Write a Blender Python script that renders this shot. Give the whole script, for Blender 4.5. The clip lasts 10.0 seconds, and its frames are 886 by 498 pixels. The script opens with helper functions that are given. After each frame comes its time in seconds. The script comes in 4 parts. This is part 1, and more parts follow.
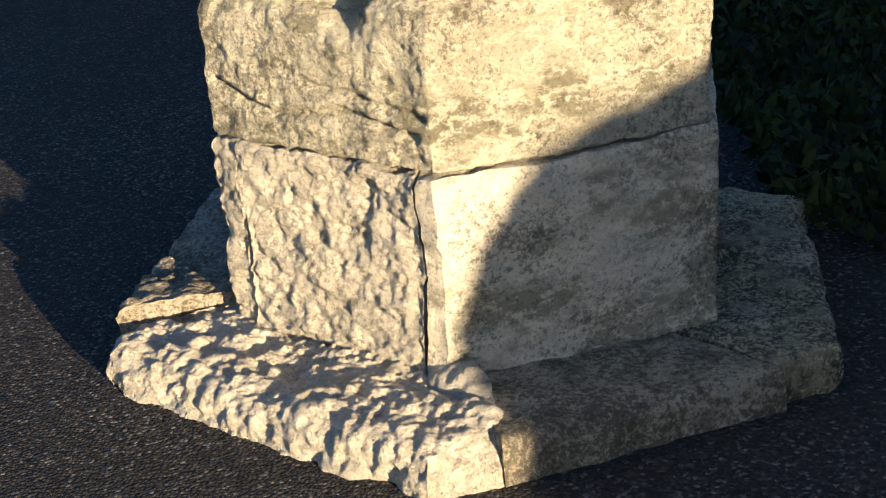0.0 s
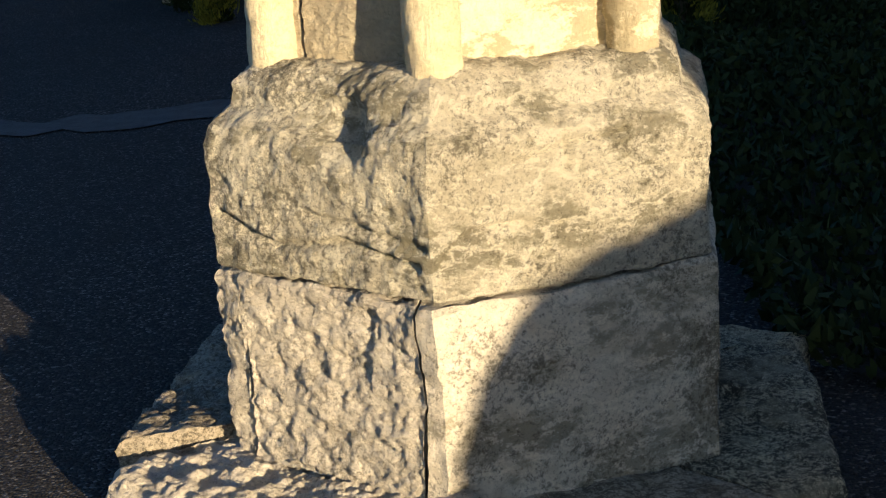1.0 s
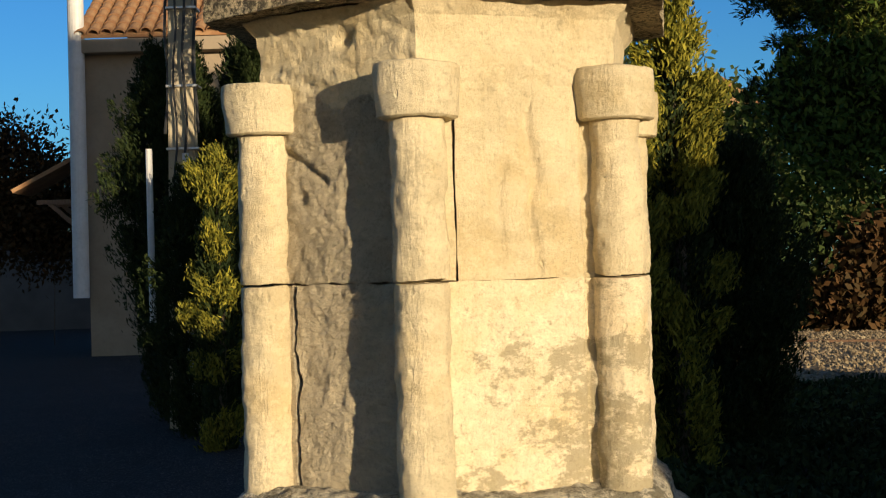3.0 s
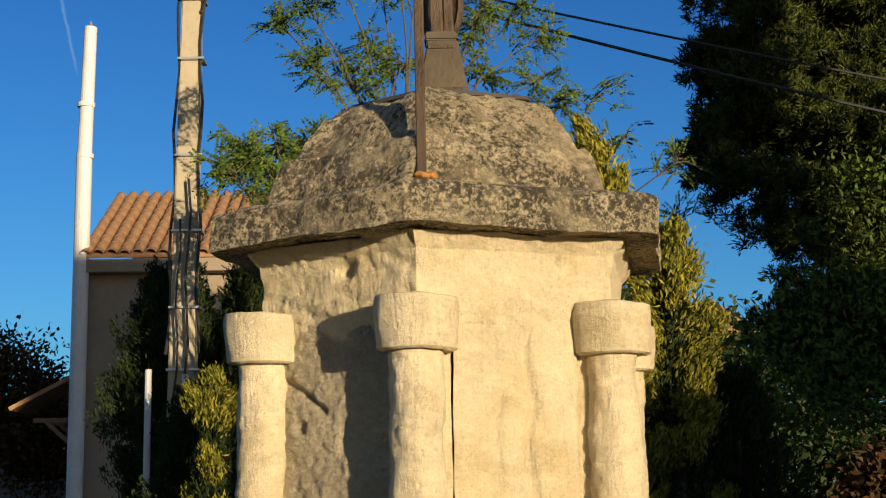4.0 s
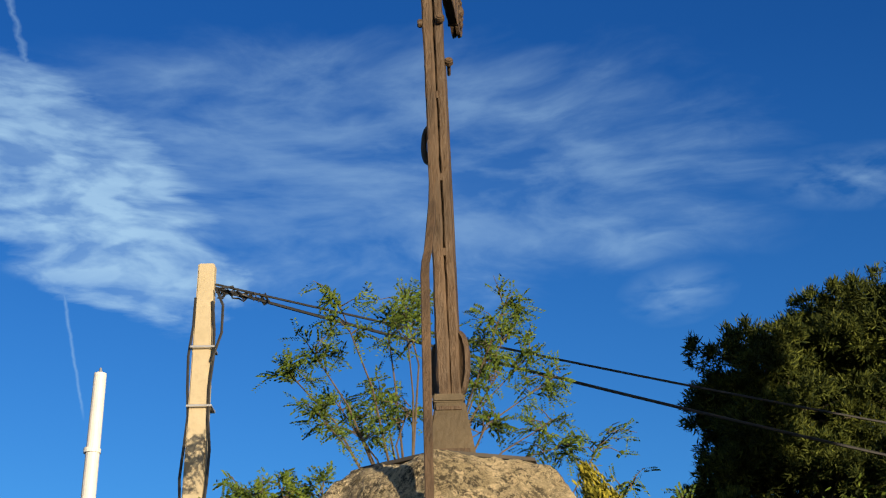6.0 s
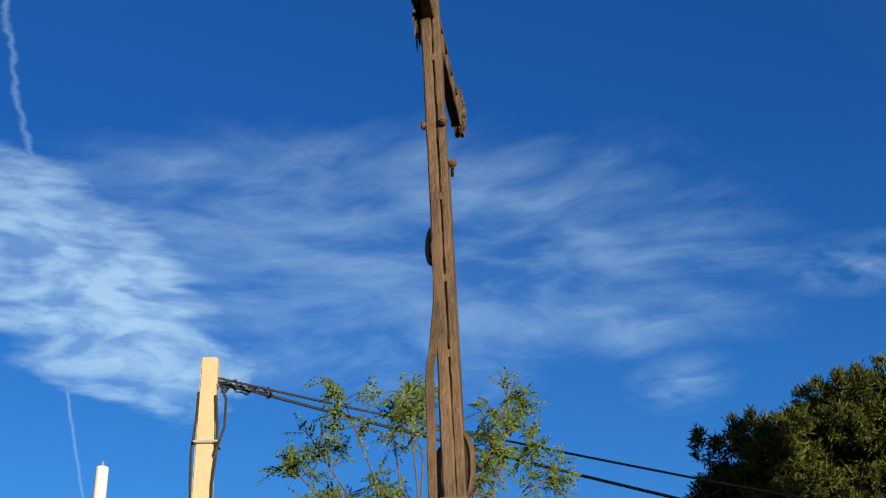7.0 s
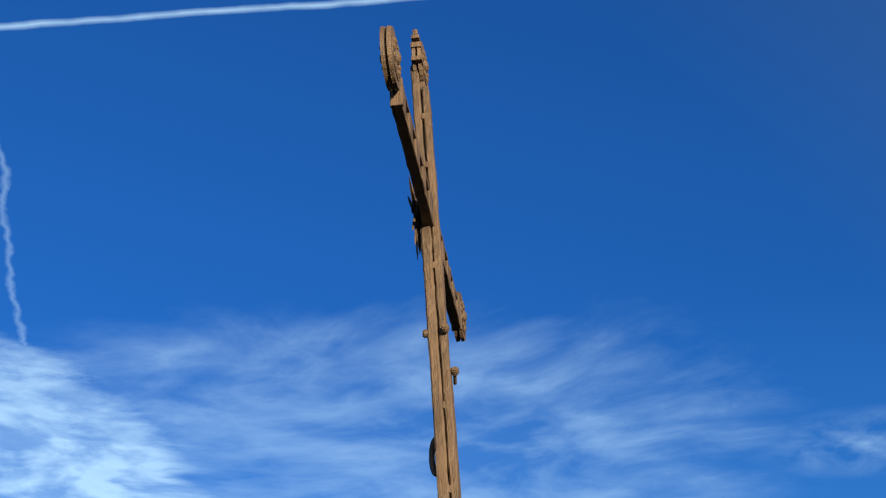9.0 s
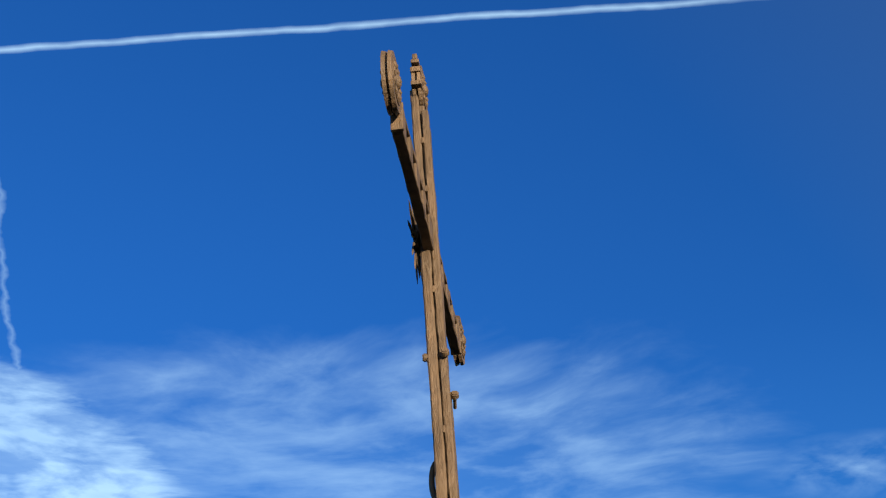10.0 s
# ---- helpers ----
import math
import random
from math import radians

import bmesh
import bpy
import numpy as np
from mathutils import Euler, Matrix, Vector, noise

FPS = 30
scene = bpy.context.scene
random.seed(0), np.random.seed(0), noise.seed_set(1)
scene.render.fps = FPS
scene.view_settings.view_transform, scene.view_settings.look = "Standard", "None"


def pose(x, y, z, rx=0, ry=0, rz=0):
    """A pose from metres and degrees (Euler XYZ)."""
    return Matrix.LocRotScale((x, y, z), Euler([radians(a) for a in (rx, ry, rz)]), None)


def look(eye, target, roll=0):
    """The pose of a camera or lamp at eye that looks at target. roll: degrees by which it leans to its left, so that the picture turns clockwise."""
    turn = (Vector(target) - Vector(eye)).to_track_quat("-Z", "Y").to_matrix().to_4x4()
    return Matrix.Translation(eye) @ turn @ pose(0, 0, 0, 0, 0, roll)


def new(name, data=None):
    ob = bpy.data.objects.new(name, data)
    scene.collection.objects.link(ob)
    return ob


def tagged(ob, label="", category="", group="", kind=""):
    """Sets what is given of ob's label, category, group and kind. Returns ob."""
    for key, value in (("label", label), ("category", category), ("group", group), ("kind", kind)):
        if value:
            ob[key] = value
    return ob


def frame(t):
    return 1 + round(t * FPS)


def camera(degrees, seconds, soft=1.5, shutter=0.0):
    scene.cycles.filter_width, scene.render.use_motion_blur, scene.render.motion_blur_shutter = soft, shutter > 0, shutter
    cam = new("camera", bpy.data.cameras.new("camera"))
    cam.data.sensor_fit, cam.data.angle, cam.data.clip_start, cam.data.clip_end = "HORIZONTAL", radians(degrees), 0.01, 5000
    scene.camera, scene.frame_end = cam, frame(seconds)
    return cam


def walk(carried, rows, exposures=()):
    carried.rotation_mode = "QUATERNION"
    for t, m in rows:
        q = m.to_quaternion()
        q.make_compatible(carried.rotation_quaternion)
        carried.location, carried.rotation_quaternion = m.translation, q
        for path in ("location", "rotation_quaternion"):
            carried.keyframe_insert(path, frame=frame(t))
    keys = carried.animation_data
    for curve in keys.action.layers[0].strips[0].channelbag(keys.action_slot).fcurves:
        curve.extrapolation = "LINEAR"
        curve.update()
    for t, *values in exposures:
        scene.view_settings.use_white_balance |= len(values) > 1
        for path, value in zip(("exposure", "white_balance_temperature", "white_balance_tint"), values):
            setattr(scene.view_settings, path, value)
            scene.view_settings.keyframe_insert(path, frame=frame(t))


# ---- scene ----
cam = camera(33.11, 10.0, soft=1.2)
# seconds, eye, pitch, yaw, roll
ROWS = [
    (0.0, -0.029, -3.340, 1.550, -21.67, 1.17, -4.01),
    (0.5, -0.022, -3.354, 1.529, -19.09, 1.18, -4.03),
    (1.0, -0.019, -3.365, 1.509, -15.77, 1.04, -3.75),
    (1.5, -0.015, -3.376, 1.499, -11.99, 0.89, -3.33),
    (2.0, 0.005, -3.387, 1.480, -7.44, 1.03, -2.98),
    (2.5, 0.003, -3.387, 1.493, -3.31, 0.77, -2.34),
    (4.0, 0.006, -3.423, 1.520, 9.43, 0.31, -0.77),
    (4.5, 0.005, -3.442, 1.531, 13.49, 0.24, -0.64),
    (5.0, 0.004, -3.462, 1.534, 17.20, 0.25, -0.62),
    (5.5, 0.003, -3.493, 1.535, 20.22, 0.28, -0.81),
    (7.0, -0.000, -3.523, 1.571, 25.95, 0.38, -1.32),
    (7.5, -0.003, -3.541, 1.577, 27.65, 0.35, -1.45),
    (8.0, -0.007, -3.554, 1.587, 29.43, 0.24, -1.78),
    (8.5, -0.014, -3.550, 1.614, 31.26, 0.05, -2.13),
    (9.0, -0.019, -3.552, 1.628, 33.03, -0.14, -2.48),
    (9.5, -0.029, -3.556, 1.635, 33.81, -0.36, -2.62),
    (10.0, -0.032, -3.556, 1.628, 33.92, -0.41, -2.59),
]
walk(cam, [(t, pose(x, y, z, 90 + pitch, 0, yaw) @ pose(0, 0, 0, 0, 0, roll)) for t, x, y, z, pitch, yaw, roll in ROWS],
     exposures=[(0.0, 1.38), (1.0, 1.00), (2.0, 0.56), (2.5, 0.42), (4.0, 0.34), (5.5, 0.52), (7.5, 0.77), (10.0, 1.12)])

# ---- world, sun ----
SUN_AZ, SUN_EL = 31.5, 6.2      # degrees right of straight behind the first eye, height
TO_SUN = Vector((math.sin(radians(SUN_AZ)) * math.cos(radians(SUN_EL)), -math.cos(radians(SUN_AZ)) * math.cos(radians(SUN_EL)), math.sin(radians(SUN_EL))))


class Nodes:
    """A short way to write node trees."""

    def __init__(self, tree):
        self.t = tree
        tree.nodes.clear()

    def add(self, kind, inputs=None, **props):
        n = self.t.nodes.new(kind)
        for k, v in props.items():
            setattr(n, k, v)
        for k, v in (inputs or {}).items():
            if isinstance(v, bpy.types.NodeSocket):
                self.t.links.new(v, n.inputs[k])
            else:
                n.inputs[k].default_value = v
        return n

    def math(self, op, a, b=0.0, clamp=False):
        return self.add("ShaderNodeMath", {0: a, 1: b}, operation=op, use_clamp=clamp).outputs[0]

    def noise(self, vec, scale, detail=5.0, rough=0.6, out="Fac"):
        return self.add("ShaderNodeTexNoise", {"Vector": vec, "Scale": scale, "Detail": detail, "Roughness": rough}).outputs[out]

    def ramp(self, fac, stops):
        r = self.add("ShaderNodeValToRGB", {"Fac": fac})
        e = r.color_ramp.elements
        while len(e) < len(stops):
            e.new(0.5)
        for s, (p, c) in zip(e, stops):
            s.position, s.color = p, (*c, 1.0) if not isinstance(c, (int, float)) else (c, c, c, 1.0)
        return r.outputs["Color"]

    def mix(self, fac, a, b, mode="MIX"):
        m = self.add("ShaderNodeMix", data_type="RGBA", blend_type=mode)
        for sock, v in ((m.inputs[0], fac), (m.inputs[6], a), (m.inputs[7], b)):
            if isinstance(v, bpy.types.NodeSocket):
                self.t.links.new(v, sock)
            elif isinstance(v, (int, float)):
                sock.default_value = v
            else:
                sock.default_value = (*v, 1.0)
        return m.outputs[2]

    def stretch(self, vec, scale, rot=(0, 0, 0)):
        return self.add("ShaderNodeMapping", {"Vector": vec, "Scale": scale, "Rotation": rot}).outputs[0]


world = bpy.data.worlds.new("sky")
scene.world = world
world.use_nodes = True
n = Nodes(world.node_tree)
sky = n.add("ShaderNodeTexSky", sky_type="NISHITA", sun_disc=False, sun_elevation=radians(SUN_EL), sun_rotation=math.atan2(TO_SUN.x, TO_SUN.y),
            altitude=50.0, air_density=1.0, dust_density=0.2, ozone_density=3.0).outputs[0]
way = n.add("ShaderNodeTexCoord").outputs["Generated"]
sep = n.add("ShaderNodeSeparateXYZ", {0: way})
up = n.math("MAXIMUM", sep.outputs[2], 0.05)
# a flat sheet of high cloud: gnomonic coordinates
px = n.math("DIVIDE", sep.outputs[0], up)
py = n.math("DIVIDE", sep.outputs[1], up)
flat = n.add("ShaderNodeCombineXYZ", {0: px, 1: py, 2: 0.0}).outputs[0]
warp = n.add("ShaderNodeVectorMath", {0: flat, 1: n.add("ShaderNodeVectorMath", {0: n.noise(flat, 1.3, 3, 0.5, "Color"), "Scale": 0.5}, operation="SCALE").outputs[0]}, operation="ADD").outputs[0]
streak = n.noise(n.stretch(warp, (1.6, 2.0, 1.0), (0, 0, 0.5)), 2.4, 6, 0.58)
puff = n.noise(n.stretch(warp, (1.0, 0.9, 1.0), (0, 0, -0.35)), 13.0, 7, 0.50)


def patch(x, y, rx, ry, turn=0.0):
    """1 at a place of the cloud sheet, falling to 0 at its rim."""
    q = n.add("ShaderNodeVectorMath", {0: flat, 1: (x, y, 0.0)}, operation="SUBTRACT").outputs[0]
    q = n.add("ShaderNodeMapping", {"Vector": q, "Rotation": (0, 0, turn)}).outputs[0]
    q = n.add("ShaderNodeVectorMath", {0: q, 1: (1 / rx, 1 / ry, 0.0)}, operation="MULTIPLY").outputs[0]
    return n.math("SUBTRACT", 1.0, n.add("ShaderNodeVectorMath", {0: q}, operation="LENGTH").outputs["Value"], True)


# a bank of denser cloud to the west, a thin veil beside it, two wisps, clear sky elsewhere
bank_at = patch(-0.60, 2.25, 0.25, 0.66, 0.14)
veil_at = patch(-0.12, 2.20, 0.80, 0.64)
rim_of_bank = n.ramp(n.math("ADD", bank_at, n.math("MULTIPLY", n.math("SUBTRACT", streak, 0.5), 1.1)), [(0.14, 0.0), (0.34, 0.75), (0.75, 1.0)])
bank = n.math("MULTIPLY", n.math("MULTIPLY", n.math("MULTIPLY", rim_of_bank, n.math("MULTIPLY", bank_at, 8.0, True)), 0.70), n.ramp(puff, [(0.38, 0.26), (0.50, 0.62), (0.62, 1.0)]))
rim_of_veil = n.ramp(n.math("ADD", veil_at, n.math("MULTIPLY", n.math("SUBTRACT", streak, 0.5), 1.3)), [(0.10, 0.0), (0.62, 1.0)])
veil = n.math("MULTIPLY", n.math("MULTIPLY", n.math("MULTIPLY", rim_of_veil, n.math("MULTIPLY", veil_at, 4.0, True)), 0.32), n.ramp(n.math("ADD", n.math("MULTIPLY", streak, 0.7), n.math("MULTIPLY", puff, 0.3)), [(0.38, 0.15), (0.64, 1.0)]))
wisp = n.math("MULTIPLY", n.math("MULTIPLY", n.math("MAXIMUM", patch(0.43, 2.66, 0.12, 0.2), patch(0.66, 2.15, 0.22, 0.14)), 0.36), n.ramp(puff, [(0.35, 0.0), (0.65, 0.9)]))
cover = n.math("MAXIMUM", n.math("ADD", bank, n.math("MULTIPLY", veil, n.math("SUBTRACT", 1.0, bank))), wisp)


def trail(offset, width, strength, lo, hi, a, b, axis, waver):
    """A vapour trail: a thin noisy line a*x + b*y = offset in the cloud sheet, between two limits along one axis."""
    wob = n.math("MULTIPLY", n.math("SUBTRACT", n.noise(flat, 7.0, 4, 0.6), 0.5), waver)
    d = n.math("ABSOLUTE", n.math("ADD", n.math("SUBTRACT", n.math("ADD", n.math("MULTIPLY", px, a), n.math("MULTIPLY", py, b)), offset), wob))
    line = n.math("SUBTRACT", 1.0, n.math("DIVIDE", d, width), True)
    s = px if axis == "x" else py
    ends = n.math("MULTIPLY", n.math("MULTIPLY", n.math("SUBTRACT", s, lo), 6.0, True), n.math("MULTIPLY", n.math("SUBTRACT", hi, s), 6.0, True), True)
    lumps = n.math("ADD", 0.45, n.math("MULTIPLY", n.noise(flat, 22.0, 3, 0.6), 0.9))
    return n.math("MULTIPLY", n.math("MULTIPLY", line, ends), n.math("MULTIPLY", lumps, strength), True)


TRAILS = [trail(*q) for q in ((1.085, 0.0065, 0.60, -3.0, 0.40, 0.043, 1.0, "x", 0.014), (-0.236, 0.0060, 0.24, 1.1, 1.90, 1.0, 0.190, "y", 0.060),
                              (-0.232, 0.0048, 0.30, 1.95, 3.45, 1.0, 0.190, "y", 0.010))]
for q in TRAILS:
    cover = n.math("MAXIMUM", cover, q)
white = n.add("ShaderNodeRGB").outputs[0]
white.default_value = (3.05, 4.65, 6.0, 1.0)
facing = n.add("ShaderNodeVectorMath", {0: way, 1: tuple(TO_SUN)}, operation="DOT_PRODUCT").outputs["Value"]
away = n.ramp(n.math("MULTIPLY", n.math("ADD", facing, 1.0), 0.5), [(0.25, 1.0), (0.60, 0.0)])
low_air = n.ramp(sep.outputs[2], [(0.12, 1.0), (0.50, 0.0)])
tint = n.mix(1.0, sky, n.mix(away, (1.30, 1.06, 1.04), n.mix(low_air, (0.160, 0.575, 1.15), (0.42, 0.92, 1.42))), "MULTIPLY")
final = n.mix(cover, tint, white)
bg = n.add("ShaderNodeBackground", {"Color": final, "Strength": 0.10})
n.add("ShaderNodeOutputWorld", {"Surface": bg.outputs[0]})

sun = new("sun", bpy.data.lights.new("sun", "SUN"))
sun.data.energy, sun.data.angle, sun.data.color = 5.0, radians(0.53), (1.0, 0.795, 0.53)
sun.matrix_world = look(TO_SUN * 60, (0, 0, 0))


# ---- materials ----
def material(name, build):
    m = bpy.data.materials.new(name)
    m.use_nodes = True
    k = Nodes(m.node_tree)
    pos = k.add("ShaderNodeTexCoord").outputs["Object"]
    colour, rough, height, depth, extra = build(k, pos)
    ins = {"Base Color": colour, "Roughness": rough, **extra}
    if height is not None:
        ins["Normal"] = k.add("ShaderNodeBump", {"Height": height, "Distance": depth, "Strength": 1.0}).outputs[0]
    b = k.add("ShaderNodeBsdfPrincipled", ins)
    k.add("ShaderNodeOutputMaterial", {"Surface": b.outputs[0]})
    return m


def limestone(base, pale, stain_amount, lichen, pit, tool=0.0, islands=9.0, speck=1.0, rarity=0.0, drip=0.0, about=None, vein=0.0):
    def build(k, pos):
        rnd = k.add("ShaderNodeObjectInfo").outputs["Random"]
        big = k.noise(pos, 3.2, 5, 0.6)
        mid = k.noise(pos, 17.0, 8, 0.7)
        fine = k.noise(pos, 120.0, 5, 0.75)
        colour = k.mix(k.ramp(big, [(0.35, 0.0), (0.65, 1.0)]), base, pale)
        if drip:        # warm ochre tinge in broad clouds
            colour = k.mix(k.math("MULTIPLY", k.ramp(k.noise(pos, 4.5, 5, 0.6), [(0.50, 0.0), (0.68, 1.0)]), 0.55), colour, (base[0] * 0.98, base[1] * 0.86, base[2] * 0.64))
        # broken brown-grey mottling, cream patches, rusty tinge
        bed = k.stretch(pos, (1.0, 1.0, 1.7), (0.06, 0.05, 0.0))
        blot = k.noise(bed, islands, 14, 0.72)
        if about:       # a stain that gathers round one damp place
            off = k.add("ShaderNodeVectorMath", {0: pos, 1: about[0]}, operation="DISTANCE").outputs["Value"]
            blot = k.math("ADD", blot, k.math("MULTIPLY", k.math("SUBTRACT", 1.0, k.math("DIVIDE", off, about[1])), about[2]))
        colour = k.mix(k.math("MULTIPLY", k.ramp(blot, [(0.49 + rarity, 0.0), (0.56 + rarity * 0.75, 1.0)]), 0.75 * stain_amount), colour, (base[0] * 0.34, base[1] * 0.345, base[2] * 0.30))
        colour = k.mix(k.math("MULTIPLY", k.ramp(k.noise(bed, 20.0, 12, 0.80), [(0.52, 0.0), (0.56, 1.0)]), 0.70 * speck), colour, (pale[0] * 1.15, pale[1] * 1.15, pale[2] * 1.15))
        colour = k.mix(k.math("MULTIPLY", k.ramp(mid, [(0.53, 0.0), (0.62, 1.0)]), 0.30 * stain_amount), colour, (base[0] * 0.58, base[1] * 0.58, base[2] * 0.46))
        colour = k.mix(k.math("MULTIPLY", k.ramp(fine, [(0.38, 1.0), (0.47, 0.0)]), 0.55 * speck), colour, (base[0] * 0.40, base[1] * 0.37, base[2] * 0.32))
        if vein:        # thin pale veins along the bedding
            line = k.math("ABSOLUTE", k.math("SUBTRACT", k.noise(bed, 3.4, 7, 0.62), 0.5))
            colour = k.mix(k.math("MULTIPLY", k.ramp(line, [(0.004, 1.0), (0.022, 0.0)]), vein), colour, (pale[0] * 1.12, pale[1] * 1.12, pale[2] * 1.10))
        # lichen: dark grains that gather in patches
        spots = k.noise(pos, 75.0, 12, 0.84)
        patches = k.noise(pos, 3.6, 8, 0.68)
        thick = k.ramp(k.math("ADD", spots, k.math("MULTIPLY", k.math("SUBTRACT", patches, 0.5), 0.5)), [(0.57 - lichen * 0.11, 0.0), (0.62 - lichen * 0.11, 1.0)])
        if lichen > 0.6:        # bare cream places between the lichen
            bare = k.ramp(k.noise(pos, 7.0, 7, 0.66), [(0.50, 1.0), (0.62, 0.40)])
            thick = k.math("MULTIPLY", thick, bare)
        colour = k.mix(k.math("MULTIPLY", thick, min(0.95, (0.50 + 0.45 * lichen) * speck)), colour, (0.072, 0.060, 0.038))
        colour = k.mix(1.0, colour, k.mix(rnd, (0.92, 0.91, 0.89), (1.05, 1.04, 1.03)), "MULTIPLY")
        chip = k.add("ShaderNodeTexVoronoi", {"Vector": k.stretch(pos, (1.0, 1.0, 1.5), (0.3, 0.5, 0.2)), "Scale": 42.0, "Randomness": 1.0}).outputs["Distance"]
        grain = k.noise(pos, 24.0, 12, 0.76)
        h = k.math("ADD", k.math("MULTIPLY", grain, 0.9), k.math("MULTIPLY", fine, 0.2 if drip else 0.55))
        h = k.math("ADD", h, k.math("MULTIPLY", chip, 0.10 + tool * 0.55))
        if drip:
            h = k.math("ADD", h, k.math("MULTIPLY", k.noise(k.stretch(pos, (34, 34, 5)), 1.0, 7, 0.7), drip))
            holes = k.add("ShaderNodeTexVoronoi", {"Vector": k.stretch(pos, (1.0, 1.0, 0.6)), "Scale": 26.0}).outputs["Distance"]
            h = k.math("SUBTRACT", h, k.math("MULTIPLY", k.ramp(holes, [(0.06, 1.0), (0.15, 0.0)]), 0.3 * drip))
        if tool:
            marks = k.noise(k.stretch(pos, (22, 22, 60), (0.0, 0.5, 0.0)), 1.0, 4, 0.6)
            h = k.math("ADD", h, k.math("MULTIPLY", marks, tool))
        return colour, 0.92, h, pit, {}
    return build


M_SMOOTH = material("dressed_limestone", limestone((0.64, 0.545, 0.345), (0.76, 0.66, 0.44), 0.24, 0.05, 0.012, 0.0, 4.2, 0.40, 0.0, 0.8))
M_PATCHY = material("patchily_stained_limestone", limestone((0.69, 0.59, 0.39), (0.80, 0.70, 0.49), 0.85, 0.05, 0.012, 0.0, 7.5, 0.6, 0.10, 0.6, ((0.34, -0.26, 1.10), 0.42, 0.20)))
M_PICKED = material("picked_limestone", limestone((0.64, 0.54, 0.36), (0.75, 0.65, 0.45), 0.22, 0.0, 0.030, 0.4, 9.0, 0.5))
M_BASE = material("stained_limestone", limestone((0.68, 0.61, 0.475), (0.82, 0.75, 0.61), 0.95, 0.38, 0.015, 0.0, 3.2, 1.0, 0.02, 0.0, ((0.42, -0.32, 0.30), 0.50, 0.10), 0.3))
M_ROUGH = material("tooled_limestone", limestone((0.66, 0.59, 0.47), (0.77, 0.70, 0.57), 0.35, 0.15, 0.020, 0.5))
M_SLAB = material("worn_slab_limestone", limestone((0.48, 0.41, 0.30), (0.60, 0.52, 0.39), 0.90, 0.60, 0.018))
M_MOULD = material("mottled_limestone", limestone((0.63, 0.565, 0.41), (0.82, 0.76, 0.595), 1.0, 0.40, 0.030, 0.0, 3.6, 1.0, 0.0, vein=0.7))
M_LICHEN = material("lichened_limestone", limestone((0.70, 0.575, 0.345), (0.86, 0.735, 0.48), 0.45, 0.88, 0.036, 0.0, 6.0, 1.15))


def asphalt(k, pos):
    grit = k.add("ShaderNodeTexVoronoi", {"Vector": pos, "Scale": 115.0})
    pick = k.add("ShaderNodeSeparateColor", {0: grit.outputs["Color"]}).outputs[0]
    big = k.noise(pos, 0.9, 6, 0.65)
    c = k.ramp(pick, [(0.0, (0.030, 0.028, 0.026)), (0.66, (0.062, 0.057, 0.051)), (0.90, (0.115, 0.104, 0.090)), (1.0, (0.30, 0.27, 0.23))])
    c = k.mix(k.math("MULTIPLY", k.ramp(big, [(0.40, 0.0), (0.66, 1.0)]), 0.5), c, (0.046, 0.043, 0.040))
    h = k.math("ADD", k.math("SUBTRACT", 1.0, grit.outputs["Distance"]), k.math("MULTIPLY", pick, 0.6))
    h = k.math("ADD", h, k.math("MULTIPLY", k.noise(pos, 45.0, 3, 0.6), 0.8))
    return c, 0.95, h, 0.013, {"Specular IOR Level": 0.12}


def plain(base, other, scale, rough=0.8, bump=0.002, metal=0.0, stretch=(1, 1, 1)):
    def build(k, pos):
        p = k.stretch(pos, stretch)
        a = k.noise(p, scale, 6, 0.65)
        b = k.noise(p, scale * 8, 4, 0.6)
        c = k.mix(k.ramp(a, [(0.35, 0.0), (0.68, 1.0)]), base, other)
        c = k.mix(k.math("MULTIPLY", k.ramp(b, [(0.45, 0.0), (0.7, 1.0)]), 0.3), c, tuple(v * 0.6 for v in base))
        return c, rough, k.math("ADD", a, k.math("MULTIPLY", b, 0.4)), bump, {"Metallic": metal}
    return build


def leafy(low, high, gloss=0.75, through_light=0.25):
    def build(k, pos):
        r = k.add("ShaderNodeNewGeometry").outputs["Random Per Island"]
        g = k.noise(pos, 1.6, 3, 0.6)
        c = k.mix(r, low, high)
        c = k.mix(k.math("MULTIPLY", k.ramp(g, [(0.4, 0.0), (0.65, 1.0)]), 0.5), c, tuple(v * 0.55 for v in low))
        return c, gloss, None, 0.0, {"Specular IOR Level": 0.15}
    return build


M_ASPHALT = material("asphalt", asphalt)


def gravel(k, pos):
    grit = k.add("ShaderNodeTexVoronoi", {"Vector": pos, "Scale": 16.0})
    pick = k.add("ShaderNodeSeparateColor", {0: grit.outputs["Color"]}).outputs[0]
    c = k.ramp(pick, [(0.0, (0.18, 0.125, 0.07)), (0.5, (0.29, 0.23, 0.135)), (1.0, (0.42, 0.34, 0.21))])
    c = k.mix(k.math("MULTIPLY", k.ramp(k.noise(pos, 0.7, 6, 0.65), [(0.42, 0.0), (0.6, 1.0)]), 0.4), c, (0.22, 0.17, 0.12))
    return c, 0.97, k.math("SUBTRACT", 1.0, grit.outputs["Distance"]), 0.04, {"Specular IOR Level": 0.2}


